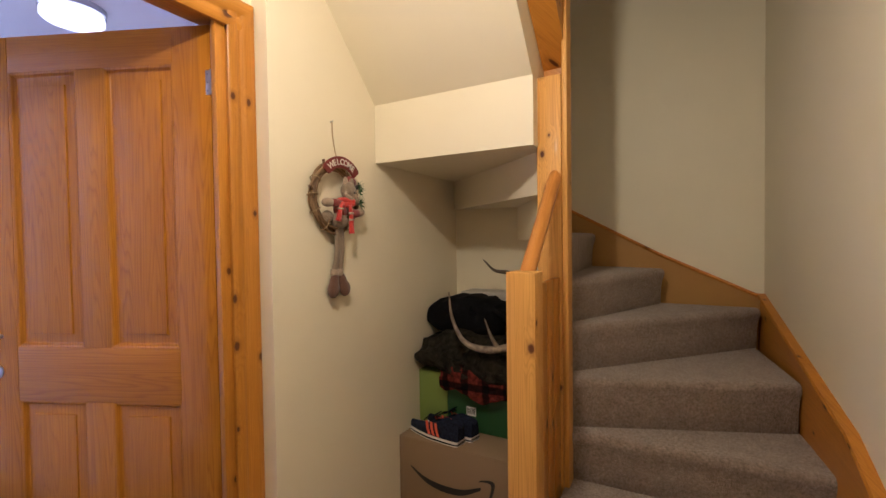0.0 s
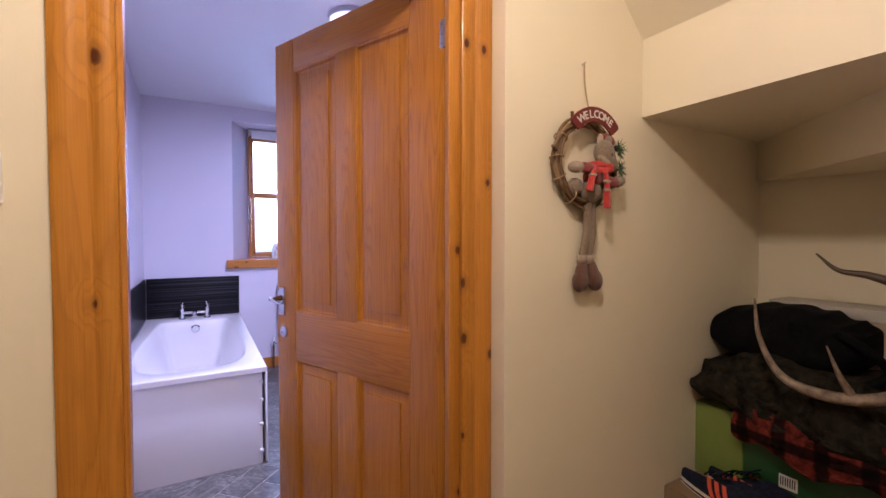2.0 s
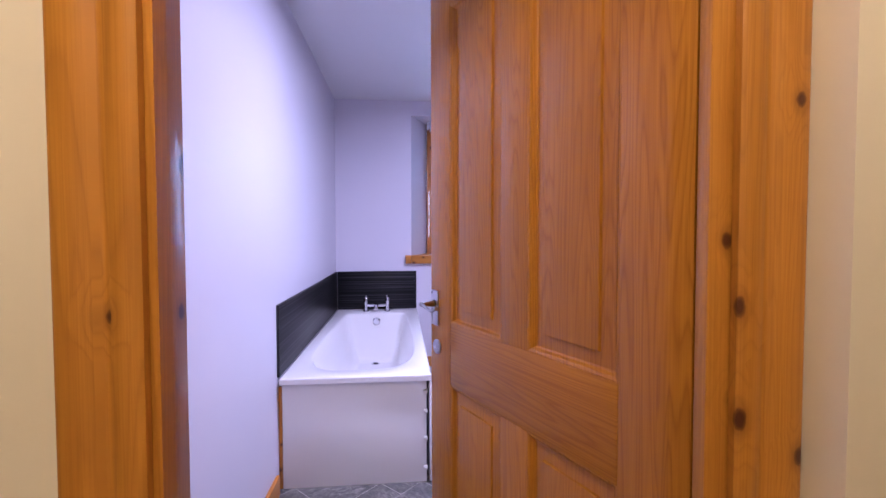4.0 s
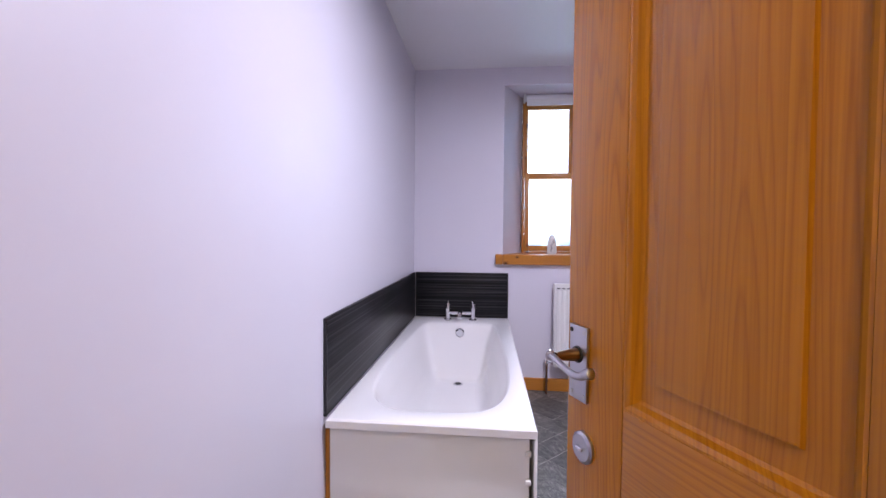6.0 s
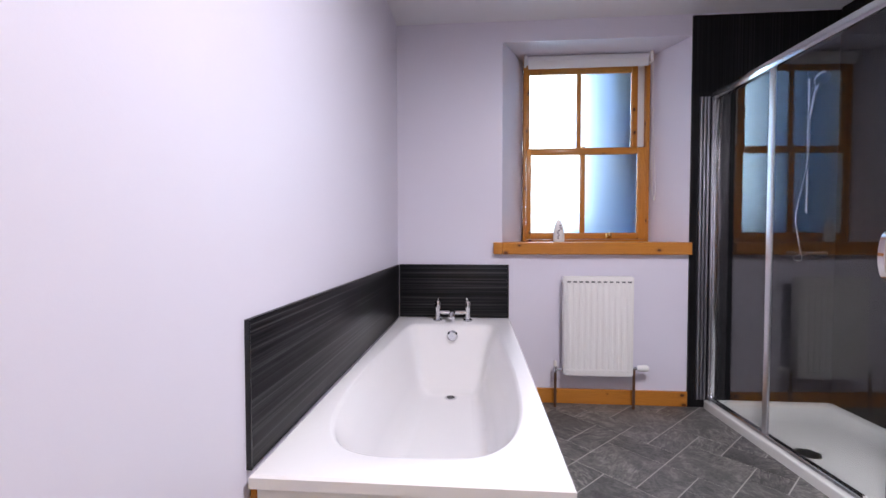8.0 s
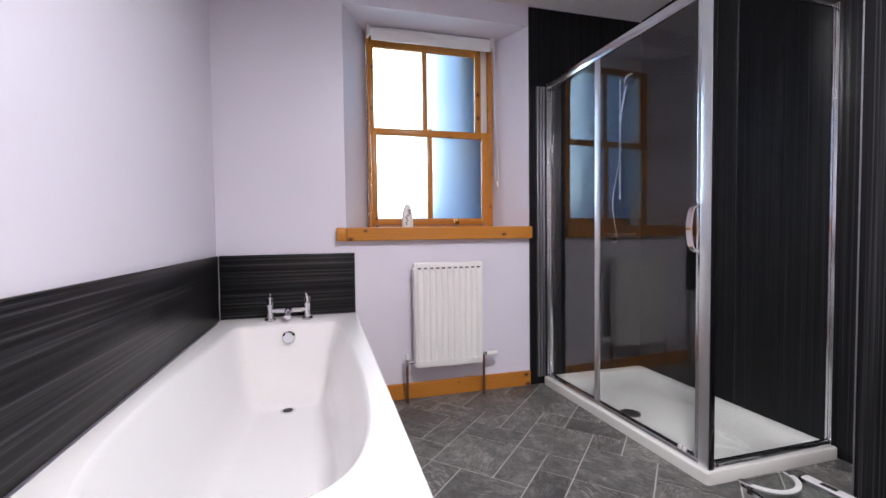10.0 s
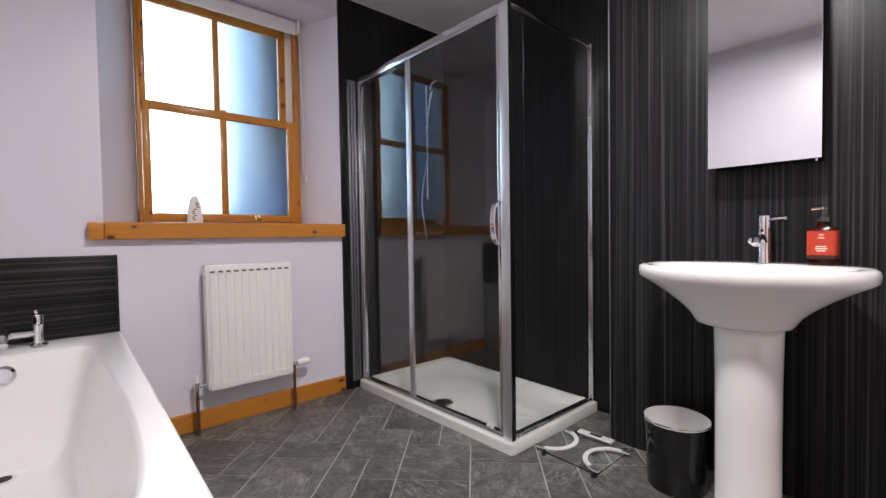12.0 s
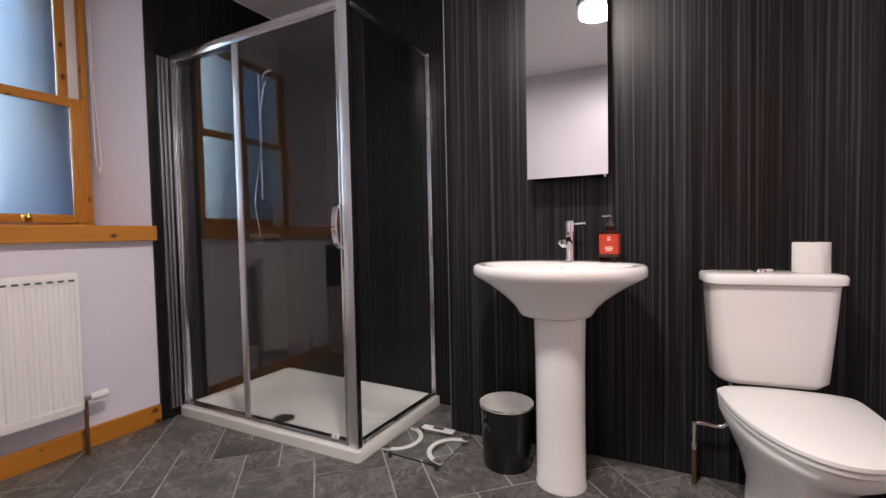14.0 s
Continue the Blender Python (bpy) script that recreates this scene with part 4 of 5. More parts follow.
RZ = 0.868
rings = [basin_ring(0.118, -0.108, 0.17, RZ - 0.202), basin_ring(0.136, -0.126, 0.185, RZ - 0.196), basin_ring(0.144, -0.133, 0.19, RZ - 0.184), basin_ring(0.158, -0.142, 0.20, RZ - 0.162), basin_ring(0.188, -0.160, 0.215, RZ - 0.133), basin_ring(0.232, -0.186, 0.235, RZ - 0.100), basin_ring(0.276, -0.210, 0.25, RZ - 0.072), basin_ring(0.312, -0.231, 0.255, RZ - 0.052), basin_ring(0.329, -0.243, 0.257, RZ - 0.040), basin_ring(0.331, -0.245, 0.257, RZ - 0.022), basin_ring(0.328, -0.243, 0.256, RZ - 0.006), basin_ring(0.318, -0.236, 0.252, RZ),
         basin_ring(0.285, -0.205, 0.13, RZ - 0.002), basin_ring(0.272, -0.192, 0.115, RZ - 0.012), basin_ring(0.235, -0.16, 0.09, RZ - 0.06), basin_ring(0.16, -0.11, 0.05, RZ - 0.115), basin_ring(0.04, -0.03, 0.02, RZ - 0.135)]
part("bowl", add_loft(bmesh.new(), rings), CERAMIC, basin, smooth=60)
prof = ((0.098, 0.0), (0.098, 0.012), (0.094, 0.02), (0.094, 0.30), (0.095, 0.50), (0.098, 0.64), (0.100, 0.674))
part("pedestal", add_loft(bmesh.new(), [circle(r, z, 40, 0.015, 0.0, r * 0.95) for r, z in prof]), CERAMIC, basin, smooth=50)
part("overflow_ring", tube([(0.0, 0.122, RZ - 0.03), (0.0, 0.110, RZ - 0.034)], [0.013, 0.012], 20), CHROME, basin)
part("waste_ring", tube([(0, 0, RZ - 0.136), (0, 0, RZ - 0.130)], 0.02, 20), CHROME, basin)

bt = thing("basin_tap", pose(-2.590, 2.715, RZ), "chrome monobloc basin tap with side lever", "tap")
part("body", lathe([(0.026, 0), (0.026, 0.006), (0.022, 0.014), (0.021, 0.10), (0.022, 0.105), (0.022, 0.165), (0.020, 0.170), (0.004, 0.172)], 28), CHROME, bt)
part("spout", tube(spline([(0, -0.01, 0.075), (0, -0.05, 0.095), (0, -0.095, 0.088), (0, -0.112, 0.068)], 6), 0.013, 16), CHROME, bt)
part("side_knob", tube([(-0.018, 0, 0.072), (-0.034, 0, 0.078), (-0.045, 0, 0.082)], [0.012, 0.014, 0.012], 16), CHROME, bt)
part("lever", tube([(0.0, 0, 0.155), (0.05, 0, 0.160), (0.066, 0, 0.160)], [0.006, 0.005, 0.008], 12), CHROME, bt)

soap = thing("soap_dispenser", pose(-2.425, 2.685, RZ), "red-labelled liquid soap pump bottle on the basin", "soap dispenser")
red = glass_mat("red_soap", (0.55, 0.06, 0.03), 0.05, 1.38)
part("bottle", add_loft(bmesh.new(), [rr(a, a, z, 0.012) for a, z in ((0.034, 0), (0.037, 0.004), (0.037, 0.112), (0.032, 0.122), (0.014, 0.13), (0.013, 0.142))]), red, soap, "clear bottle of amber-red soap")
lab = part("label", add_loft(bmesh.new(), [rr(0.0378, 0.0378, z, 0.012) for z in (0.032, 0.112)], cap=False), material("red_label", (0.52, 0.045, 0.02), 0.4)[0], soap, "red paper label")
pale = material("label_text", (0.85, 0.75, 0.65), 0.5)[0]
for zz, w in ((0.098, 0.012), (0.088, 0.016), (0.060, 0.026), (0.053, 0.030), (0.046, 0.022)):
    part("text_line", box(-w / 2, w / 2, -0.0384, -0.0379, zz, zz + 0.003), pale, lab, at=pose(0, 0, 0))
part("dark_band", add_loft(bmesh.new(), [rr(0.0381, 0.0381, z, 0.012) for z in (0.022, 0.034)], cap=False), material("dark_label", (0.05, 0.015, 0.01), 0.4)[0], lab)
pump = part("pump", lathe([(0.014, 0.142), (0.014, 0.160), (0.006, 0.162), (0.005, 0.178), (0.010, 0.180), (0.010, 0.192), (0.002, 0.194)], 20), GLASS, soap, "clear plastic pump")
part("nozzle", tube([(0, 0, 0.186), (-0.03, -0.012, 0.184)], 0.0045, 10), CHROME, pump)

cab = thing("mirror_cabinet", pose(-2.60, BACK - 0.008, 1.22, 0, 0, 3.1), "tall narrow mirrored bathroom cabinet on the dark wall", "mirror cabinet")
part("carcass", box(-0.160, 0.160, -0.098, 0, 0.004, 0.86, 0.002), BLACK, cab, "dark cabinet body")
part("mirror_door", box(-0.164, 0.164, -0.119, -0.100, 0, 0.864, 0.0015), MIRROR, cab, "mirrored cabinet door", smooth=None)
part("door_pull", tube([(0.150, -0.108, -0.008), (0.150, -0.108, 0.002)], 0.004, 10), CHROME, cab)

# ---- bin ----
bn = thing("waste_bin", pose(-2.835, 2.575, 0), "glossy black round waste bin with white inside", "bin")
part("outer", add_loft(bmesh.new(), [circle(0.004, 0.001, 40), circle(0.100, 0.0, 40), circle(0.102, 0.004, 40), circle(0.116, 0.262, 40)], cap=False), BLACK, bn)
part("inner", add_loft(bmesh.new(), [circle(0.116, 0.258, 40), circle(0.117, 0.266, 40), circle(0.113, 0.266, 40), circle(0.099, 0.03, 40)], cap=False), PLASTIC, bn, "white inner wall")
part("rim", add_loft(bmesh.new(), [circle(0.1165, 0.262, 40), circle(0.1182, 0.265, 40), circle(0.1172, 0.268, 40), circle(0.1150, 0.2665, 40)], cap=False), CHROME, bn)
part("liner_base", add_loft(bmesh.new(), [circle(0.1, 0.028, 32), circle(0.1, 0.032, 32)]), PLASTIC, bn)

# ---- bathroom scale ----
sc = thing("bathroom_scale", pose(-3.20, 2.52, 0.0), "clear glass bathroom scale with curved metal foot plates", "scale")
part("glass_plate", add_loft(bmesh.new(), [[(x - 0.008, y + 0.012, z) for x, y, z in rr(0.152, 0.160, z, 0.02)] for z in (0.020, 0.026)]), glass_mat("scale_glass", (0.90, 0.94, 0.93), 0.02), sc, "clear glass platform", smooth=None).visible_shadow = False


def arc_strip(cx, cy, r0, r1, a0, a1, z0, z1, n=24):
    bm = bmesh.new()
    rings = []
    for i in range(n + 1):
        a = radians(a0 + (a1 - a0) * i / n)
        c, s = math.cos(a), math.sin(a)
        rings.append([(cx + r0 * c, cy + r0 * s, z0), (cx + r1 * c, cy + r1 * s, z0), (cx + r1 * c, cy + r1 * s, z1), (cx + r0 * c, cy + r0 * s, z1)])
    return add_loft(bm, rings)


SILVER = material("silver_plastic", (0.78, 0.78, 0.78), 0.35, 0.1)[0]
for cx, a0, a1 in ((-0.165, 88, -92), (0.145, 84, 268)):
    ring = part("foot_ring", arc_strip(cx, -0.014, 0.104, 0.124, a0, a1, 0.0265, 0.031), SILVER, sc, "curved silver foot strip")
    part("grip", arc_strip(cx, -0.014, 0.105, 0.1245, a1, a1 + (22 if a1 < 0 else -22), 0.0312, 0.0322, 6), DARK_ALU, ring, "grey rubber end")
    part("grip", arc_strip(cx, -0.014, 0.105, 0.1245, a0, a0 + (-16 if a1 < 0 else 16), 0.0312, 0.0322, 6), DARK_ALU, ring, "grey rubber end")
bar = part("display_bar", box(-0.105, 0.066, 0.120, 0.162, 0.0268, 0.034, 0.004), SILVER, sc, at=pose(0, 0, 0, 0, 0, 3))
part("display", box(-0.045, 0.010, 0.130, 0.153, 0.0342, 0.0350), RUBBER, bar, "dark display window")
for xx in (-0.12, 0.12):
    for yy in (-0.135, 0.135):
        part("foot", tube([(xx, yy, 0), (xx, yy, 0.0205)], 0.010, 16), RUBBER, sc)

# ---- toilet ----
wc = thing("toilet", pose(-1.893, 2.575, 0, 0, 0, 7.5), "white ceramic close-coupled toilet with closed seat", "toilet")


def oval(sx, yf, yb, z, n=56, cx=0.0):
    out = []
    for i in range(n):
        a = 2 * math.pi * i / n
        c, s = math.cos(a), math.sin(a)
        e = 2 / (2.15 if s < 0 else 2.35)
        out.append((cx + sx * math.copysign(abs(c) ** e, c), (yf if s < 0 else yb) * abs(s) ** e, z))
    return out


rings = [oval(0.115, -0.22, 0.17, 0), oval(0.115, -0.22, 0.17, 0.012), oval(0.105, -0.20, 0.16, 0.03), oval(0.10, -0.19, 0.16, 0.14), oval(0.125, -0.25, 0.17, 0.24), oval(0.165, -0.36, 0.18, 0.33), oval(0.184, -0.43, 0.185, 0.375), oval(0.186, -0.435, 0.185, 0.405), oval(0.180, -0.425, 0.18, 0.412)]
part("pan", add_loft(bmesh.new(), rings), CERAMIC, wc, smooth=60, at=pose(0.018, 0.010, 0))
part("seat", add_loft(bmesh.new(), [oval(0.184, -0.438, 0.055, 0.403), oval(0.192, -0.448, 0.06, 0.407), oval(0.192, -0.448, 0.06, 0.416), oval(0.186, -0.44, 0.056, 0.419)]), PLASTIC, wc, "white plastic seat", smooth=50, at=pose(0.018, 0.010, 0.010))
part("seat_lid", add_loft(bmesh.new(), [oval(0.184, -0.444, 0.058, 0.420), oval(0.195, -0.452, 0.062, 0.424), oval(0.194, -0.451, 0.061, 0.434), oval(0.182, -0.43, 0.052, 0.441), oval(0.10, -0.25, 0.02, 0.443)]), PLASTIC, wc, "closed white seat lid", smooth=50, at=pose(0.018, 0.010, 0.010))


def tank(sx, yf, yb, z, r):
    out = []
    for x, y, zz in rr(sx, (yb - yf) / 2, z, r, 6):
        bow = -0.018 * (1 - (x / sx) ** 2) if y < 0 else 0
        out.append((x, y + (yf + yb) / 2 + bow, zz))
    return out


part("cistern", add_loft(bmesh.new(), [tank(0.150, 0.085, 0.225, 0.452, 0.05), tank(0.168, 0.07, 0.232, 0.474, 0.05), tank(0.176, 0.062, 0.235, 0.61, 0.045), tank(0.186, 0.052, 0.236, 0.797, 0.04)]), CERAMIC, wc, smooth=50)
part("cistern_lid", add_loft(bmesh.new(), [tank(0.185, 0.054, 0.236, 0.797, 0.04), tank(0.200, 0.038, 0.236, 0.805, 0.045), tank(0.201, 0.036, 0.236, 0.827, 0.045), tank(0.195, 0.042, 0.234, 0.836, 0.045), tank(0.17, 0.07, 0.21, 0.839, 0.04)]), CERAMIC, wc, smooth=50)
part("flush_button", add_loft(bmesh.new(), [circle(r, z, 28, -0.012, 0.135) for r, z in ((0.030, 0.838), (0.030, 0.845), (0.026, 0.851), (0.014, 0.853))]), CHROME, wc, "round chrome flush button")
part("water_pipe", tube([(-0.215, 0.205, 0), (-0.215, 0.205, 0.15)], 0.0085, 12), COPPER, wc, "tarnished copper pipe")
part("isolating_valve", tube([(-0.215, 0.205, 0.14), (-0.215, 0.205, 0.165), (-0.215, 0.205, 0.18), (-0.215, 0.205, 0.225), (-0.215, 0.205, 0.25)], [0.011, 0.012, 0.008, 0.011, 0.012], 12), CHROME, wc)
part("feed_arm", tube(spline([(-0.215, 0.205, 0.24), (-0.19, 0.205, 0.245), (-0.12, 0.20, 0.245), (-0.10, 0.19, 0.30), (-0.10, 0.18, 0.44)], 6), 0.0085, 12), CHROME, wc)

roll = thing("toilet_roll", pose(-1.792, 2.715, 0.8395), "white paper toilet roll standing on the cistern lid", "toilet roll")
paper = painted("tissue", (0.80, 0.77, 0.74), 0.05, 0.9, 0.4)
part("paper", add_loft(bmesh.new(), [circle(0.02, 0.001, 36), circle(0.050, 0.0, 36), circle(0.051, 0.002, 36), circle(0.051, 0.099, 36), circle(0.050, 0.101, 36), circle(0.02, 0.101, 36)], cap=False), paper, roll)
part("core", add_loft(bmesh.new(), [circle(0.02, 0.0, 24), circle(0.02, 0.101, 24)], cap=False), material("card_core", (0.35, 0.25, 0.16), 0.9)[0], roll)

# ---- ceiling lamp ----
cl = thing("ceiling_light", pose(-2.52, 1.43, CEIL), "round white ceiling light fitting, switched on", "ceiling light")
part("base", lathe([(0.134, -0.03), (0.136, -0.001), (0.13, -0.0005)], 40), SATIN, cl, "satin metal base ring")
gl = material("lit_diffuser", (0.9, 0.9, 0.9), 0.4)
gl[3].inputs["Emission Color"].default_value = (0.93, 0.93, 1.0, 1)
gl[3].inputs["Emission Strength"].default_value = 1.8
part("diffuser", lathe([(0.122, -0.032), (0.127, -0.042), (0.127, -0.066), (0.116, -0.076), (0.02, -0.079)], 40), gl[0], cl, "glowing opal diffuser")
hl = thing("ceiling_light", pose(-0.30, 0.62, HC), "small round hall ceiling light, switched on", "ceiling light")
part("base", lathe([(0.06, -0.03), (0.07, -0.001), (0.05, -0.0005)], 32), PLASTIC, hl)

# ---- wreath on the hall wall ----
wreath = thing("wreath", pose(WW, 1.645, 1.506) @ Matrix.Diagonal((0.86, 0.86, 0.88, 1)), "hanging twig wreath with a dark red welcome banner", "wreath")
twig_mats = [painted("twig_a", (0.20, 0.115, 0.05), 0.4, 0.7), painted("twig_b", (0.29, 0.18, 0.085), 0.4, 0.7), painted("twig_c", (0.13, 0.07, 0.032), 0.4, 0.7)]
wr = random.Random(5)
for k in range(16):
    ph, tw, off = wr.uniform(0, 6.28), wr.choice((-2, -1, 1, 2)), wr.uniform(0.006, 0.017)
    a0, span = wr.uniform(0, 6.28), wr.uniform(5.0, 6.6)
    path = []
    for i in range(57):
        a = a0 + span * i / 56
        q = ph + tw * a
        rr_ = 0.132 + off * math.cos(q) + 0.004 * math.sin(3 * a + k)
        path.append((0.030 + off * math.sin(q), rr_ * math.cos(a) * 0.98, rr_ * math.sin(a) * 1.03))
    part("twig", tube(path, [0.0042 + 0.0018 * math.sin(i * 0.3 + k) for i in range(57)], 7), twig_mats[k % 3], wreath, smooth=60)
for a in (150, 178, 205, 240, 300, 335):
    c, s = math.cos(radians(a)), math.sin(radians(a))
    path = [(0.030 + 0.022 * math.cos(u), (0.132 + 0.022 * math.sin(u)) * c, (0.132 + 0.022 * math.sin(u)) * s * 1.03 + 0.004 * math.cos(u)) for u in [2 * math.pi * i / 16 for i in range(17)]]
    part("binding", tube(path, 0.0022, 6), painted("raffia", (0.34, 0.24, 0.12), 0.2, 0.8), wreath)
for a, ln in ((172, 0.035), (120, 0.03), (330, 0.04)):
    c, s = math.cos(radians(a)), math.sin(radians(a))
    part("twig_stub", tube([(0.035, 0.13 * c, 0.13 * s), (0.045, (0.13 + ln) * c, (0.13 + ln) * s + 0.012)], [0.006, 0.0055], 8), twig_mats[2], wreath)
part("hanging_loop", tube(spline([(0.010, 0.012, 0.326), (0.010, 0.014, 0.27), (0.016, 0.022, 0.20), (0.030, 0.028, 0.14)], 4), 0.0028, 6), painted("string", (0.45, 0.32, 0.18), 0.2, 0.9), wreath)
part("nail", tube([(-0.004, 0.012, 0.327), (0.016, 0.012, 0.331)], 0.003, 8), STEEL, wreath)
BR = Vector((0.05, 0.020, 0.030))
bm = bmesh.new()
rings = []
for i in range(25):
    a = radians(142 - 104 * i / 24)
    c, s = math.cos(a), math.sin(a)
    notch = 0.006 if i in (0, 24) else 0.0
    rings.append([(BR.x + e, BR.y + r * c, BR.z + r * s) for r, e in ((0.098 + notch, 0), (0.146 - notch, 0), (0.146 - notch, 0.006), (0.098 + notch, 0.006))])
banner = part("banner", add_loft(bm, rings), painted("banner_red", (0.17, 0.018, 0.016), 0.25, 0.6), wreath, "dark red arched wooden banner")
LETTERS = painted("letter_white", (0.75, 0.70, 0.64), 0.1, 0.6)


def letter(ch, size, mat, parent, m, name="letter"):
    cu = bpy.data.curves.new("glyph", "FONT")
    cu.body, cu.size, cu.align_x, cu.align_y, cu.extrude, cu.offset = ch, size, "CENTER", "CENTER", 0.0006, 0.0006
    tmp = bpy.data.objects.new("glyph", cu)
    me = bpy.data.meshes.new_from_object(tmp)
    me.name = name
    bpy.data.objects.remove(tmp)
    me.materials.clear()
    me.materials.append(mat)
    ob = new(name, me)
    ob.parent = parent
    ob.matrix_local = m
    return ob


FACE = Matrix(((0, 0, 1, 0), (1, 0, 0, 0), (0, 1, 0, 0), (0, 0, 0, 1)))   # text plane to the y-z plane, facing +x
for i, ch in enumerate("WELCOME"):
    a = radians(124 - 68 * i / 6)
    m = Matrix.Translation((BR.x + 0.0072, BR.y + 0.121 * math.cos(a), BR.z + 0.121 * math.sin(a))) @ FACE @ pose(0, 0, 0, 0, 0, math.degrees(a) - 90)
    letter(ch, 0.036, LETTERS, banner, m)
rn = random.Random(8)
needle = painted("fir_green", (0.035, 0.085, 0.03), 0.3, 0.7)
for cy, cz in ((0.126, 0.045), (0.130, -0.015)):
    bm = bmesh.new()
    for k in range(60):
        a, e = rn.uniform(0, 6.28), rn.uniform(-0.7, 0.9)
        d = Vector((0.5 * math.cos(e), math.cos(a), math.sin(a))).normalized() * rn.uniform(0.02, 0.034)
        o = Vector((0.062, cy, cz + rn.uniform(-0.015, 0.015)))
        add_tube(bm, [o, o + d], [0.0011, 0.0004], 4)
    part("fir_sprig", bm, needle, wreath, "green artificial fir needles")


def blob(bm, centre, radii, mat_index, turn=(0, 0, 0), n=18, rings=12):
    made = bmesh.ops.create_uvsphere(bm, u_segments=n, v_segments=rings, radius=1.0)["verts"]
    m = Matrix.Translation(centre) @ pose(0, 0, 0, *turn) @ Matrix.Diagonal((*radii, 1))
    for v in made:
        v.co = m @ v.co
    for f in {f for v in made for f in v.link_faces}:
        f.material_index = mat_index


def strand(bm, path, radius, mat_index, n=10):
    before = set(bm.faces)
    add_tube(bm, path, radius, n)
    for f in bm.faces:
        if f not in before:
            f.material_index = mat_index


def plush(name, rgb):
    m, n, l, b = material(name, rgb, 0.95)
    mp = coords(n, l)
    f = noise_node(n, l, mp, 260, 3, 0.7)
    r = ramp(n, l, f.outputs[0], [(0.3, tuple(c * 0.55 for c in rgb)), (0.7, tuple(min(1, c * 1.25) for c in rgb))])
    l.new(r.outputs[0], b.inputs["Base Color"])
    bump(n, l, b, f.outputs[0], 0.8, 0.004)
    b.inputs["Sheen Weight"].default_value = 0.3
    return m


bm = bmesh.new()
D = 0.045
blob(bm, (D, 0.019, -0.085), (0.032, 0.037, 0.034), 0)                        # belly
blob(bm, (D, 0.026, -0.044), (0.030, 0.032, 0.036), 1)                        # checked coat
blob(bm, (D + 0.014, 0.061, 0.030), (0.032, 0.038, 0.037), 0, (-28, 0, 0))    # head
blob(bm, (D + 0.028, 0.078, 0.004), (0.019, 0.034, 0.018), 0, (-42, 0, 0))    # snout
blob(bm, (D + 0.024, 0.056, -0.002), (0.020, 0.036, 0.013), 3, (-36, 0, 0))   # pale jaw
blob(bm, (D + 0.034, 0.099, -0.018), (0.006, 0.006, 0.005), 4)                # nose
blob(bm, (D + 0.043, 0.068, 0.022), (0.004, 0.004, 0.005), 4)                 # eye
blob(bm, (D + 0.018, 0.040, 0.062), (0.008, 0.013, 0.021), 3, (-12, 0, 0))
blob(bm, (D + 0.020, 0.072, 0.062), (0.008, 0.015, 0.019), 0, (-28, 0, 0))
blob(bm, (D - 0.002, 0.088, 0.070), (0.022, 0.028, 0.019), 1, (-22, 0, 0))    # cap
blob(bm, (D + 0.004, 0.123, 0.050), (0.010, 0.011, 0.010), 4)
strand(bm, spline([(D + 0.012, 0.022, -0.022), (D + 0.025, -0.006, -0.022), (D + 0.02, -0.032, -0.020)], 6), 0.015, 1)
strand(bm, spline([(D + 0.012, 0.055, -0.046), (D + 0.025, 0.082, -0.056), (D + 0.02, 0.104, -0.055)], 6), 0.016, 1)
blob(bm, (D + 0.02, -0.056, -0.021), (0.018, 0.031, 0.017), 3, (4, 0, 0))
blob(bm, (D + 0.02, 0.120, -0.050), (0.018, 0.025, 0.017), 3, (14, 0, 0))
blob(bm, (D - 0.006, -0.040, -0.072), (0.020, 0.030, 0.024), 0)               # haunch
strand(bm, [(D + 0.024 + 0.014 * math.cos(u), 0.036 + 0.034 * math.cos(u), -0.016 + 0.009 * math.sin(u)) for u in [6.2832 * i / 20 for i in range(21)]], 0.011, 2)
strand(bm, spline([(D + 0.040, 0.006, -0.020), (D + 0.046, -0.012, -0.042), (D + 0.044, -0.018, -0.068), (D + 0.042, -0.022, -0.088)], 6), [0.008] * 6 + [0.0095 + 0.0003 * i for i in range(13)], 2)
strand(bm, spline([(D + 0.040, 0.044, -0.026), (D + 0.046, 0.046, -0.066), (D + 0.044, 0.048, -0.100), (D + 0.042, 0.050, -0.134)], 6), [0.008] * 6 + [0.0095 + 0.0003 * i for i in range(13)], 2)
for y, z in ((-0.012, -0.043), (0.045, -0.058), (0.047, -0.082)):
    blob(bm, (D + 0.047, y, z), (0.010, 0.015, 0.006), 3)                     # pale knitted bands
for y0, y1, yb in ((0.010, -0.002, -0.015), (0.028, 0.026, 0.052)):
    strand(bm, spline([(D - 0.005, y0, -0.105), (D - 0.008, (y0 + y1) / 2 + 0.006, -0.20), (D - 0.015, y1, -0.276)], 8), 0.0125, 0)
    strand(bm, [(D - 0.015, y1 - 0.001, -0.268), (D - 0.015, y1, -0.294)], 0.017, 3, 14)
    m = (y1 + yb) / 2
    lean = 15 if yb > y1 else -11
    blob(bm, (D - 0.012, m, -0.326), (0.022, 0.021, 0.048), 5, (lean, 0, 0))
    blob(bm, (D - 0.010, m * 0.4 + yb * 0.6, -0.343), (0.026, 0.0265, 0.034), 5, (lean, 0, 0))
for f in bm.faces:
    f.smooth = True
me = bpy.data.meshes.new("plush_toy")
bm.to_mesh(me)
bm.free()
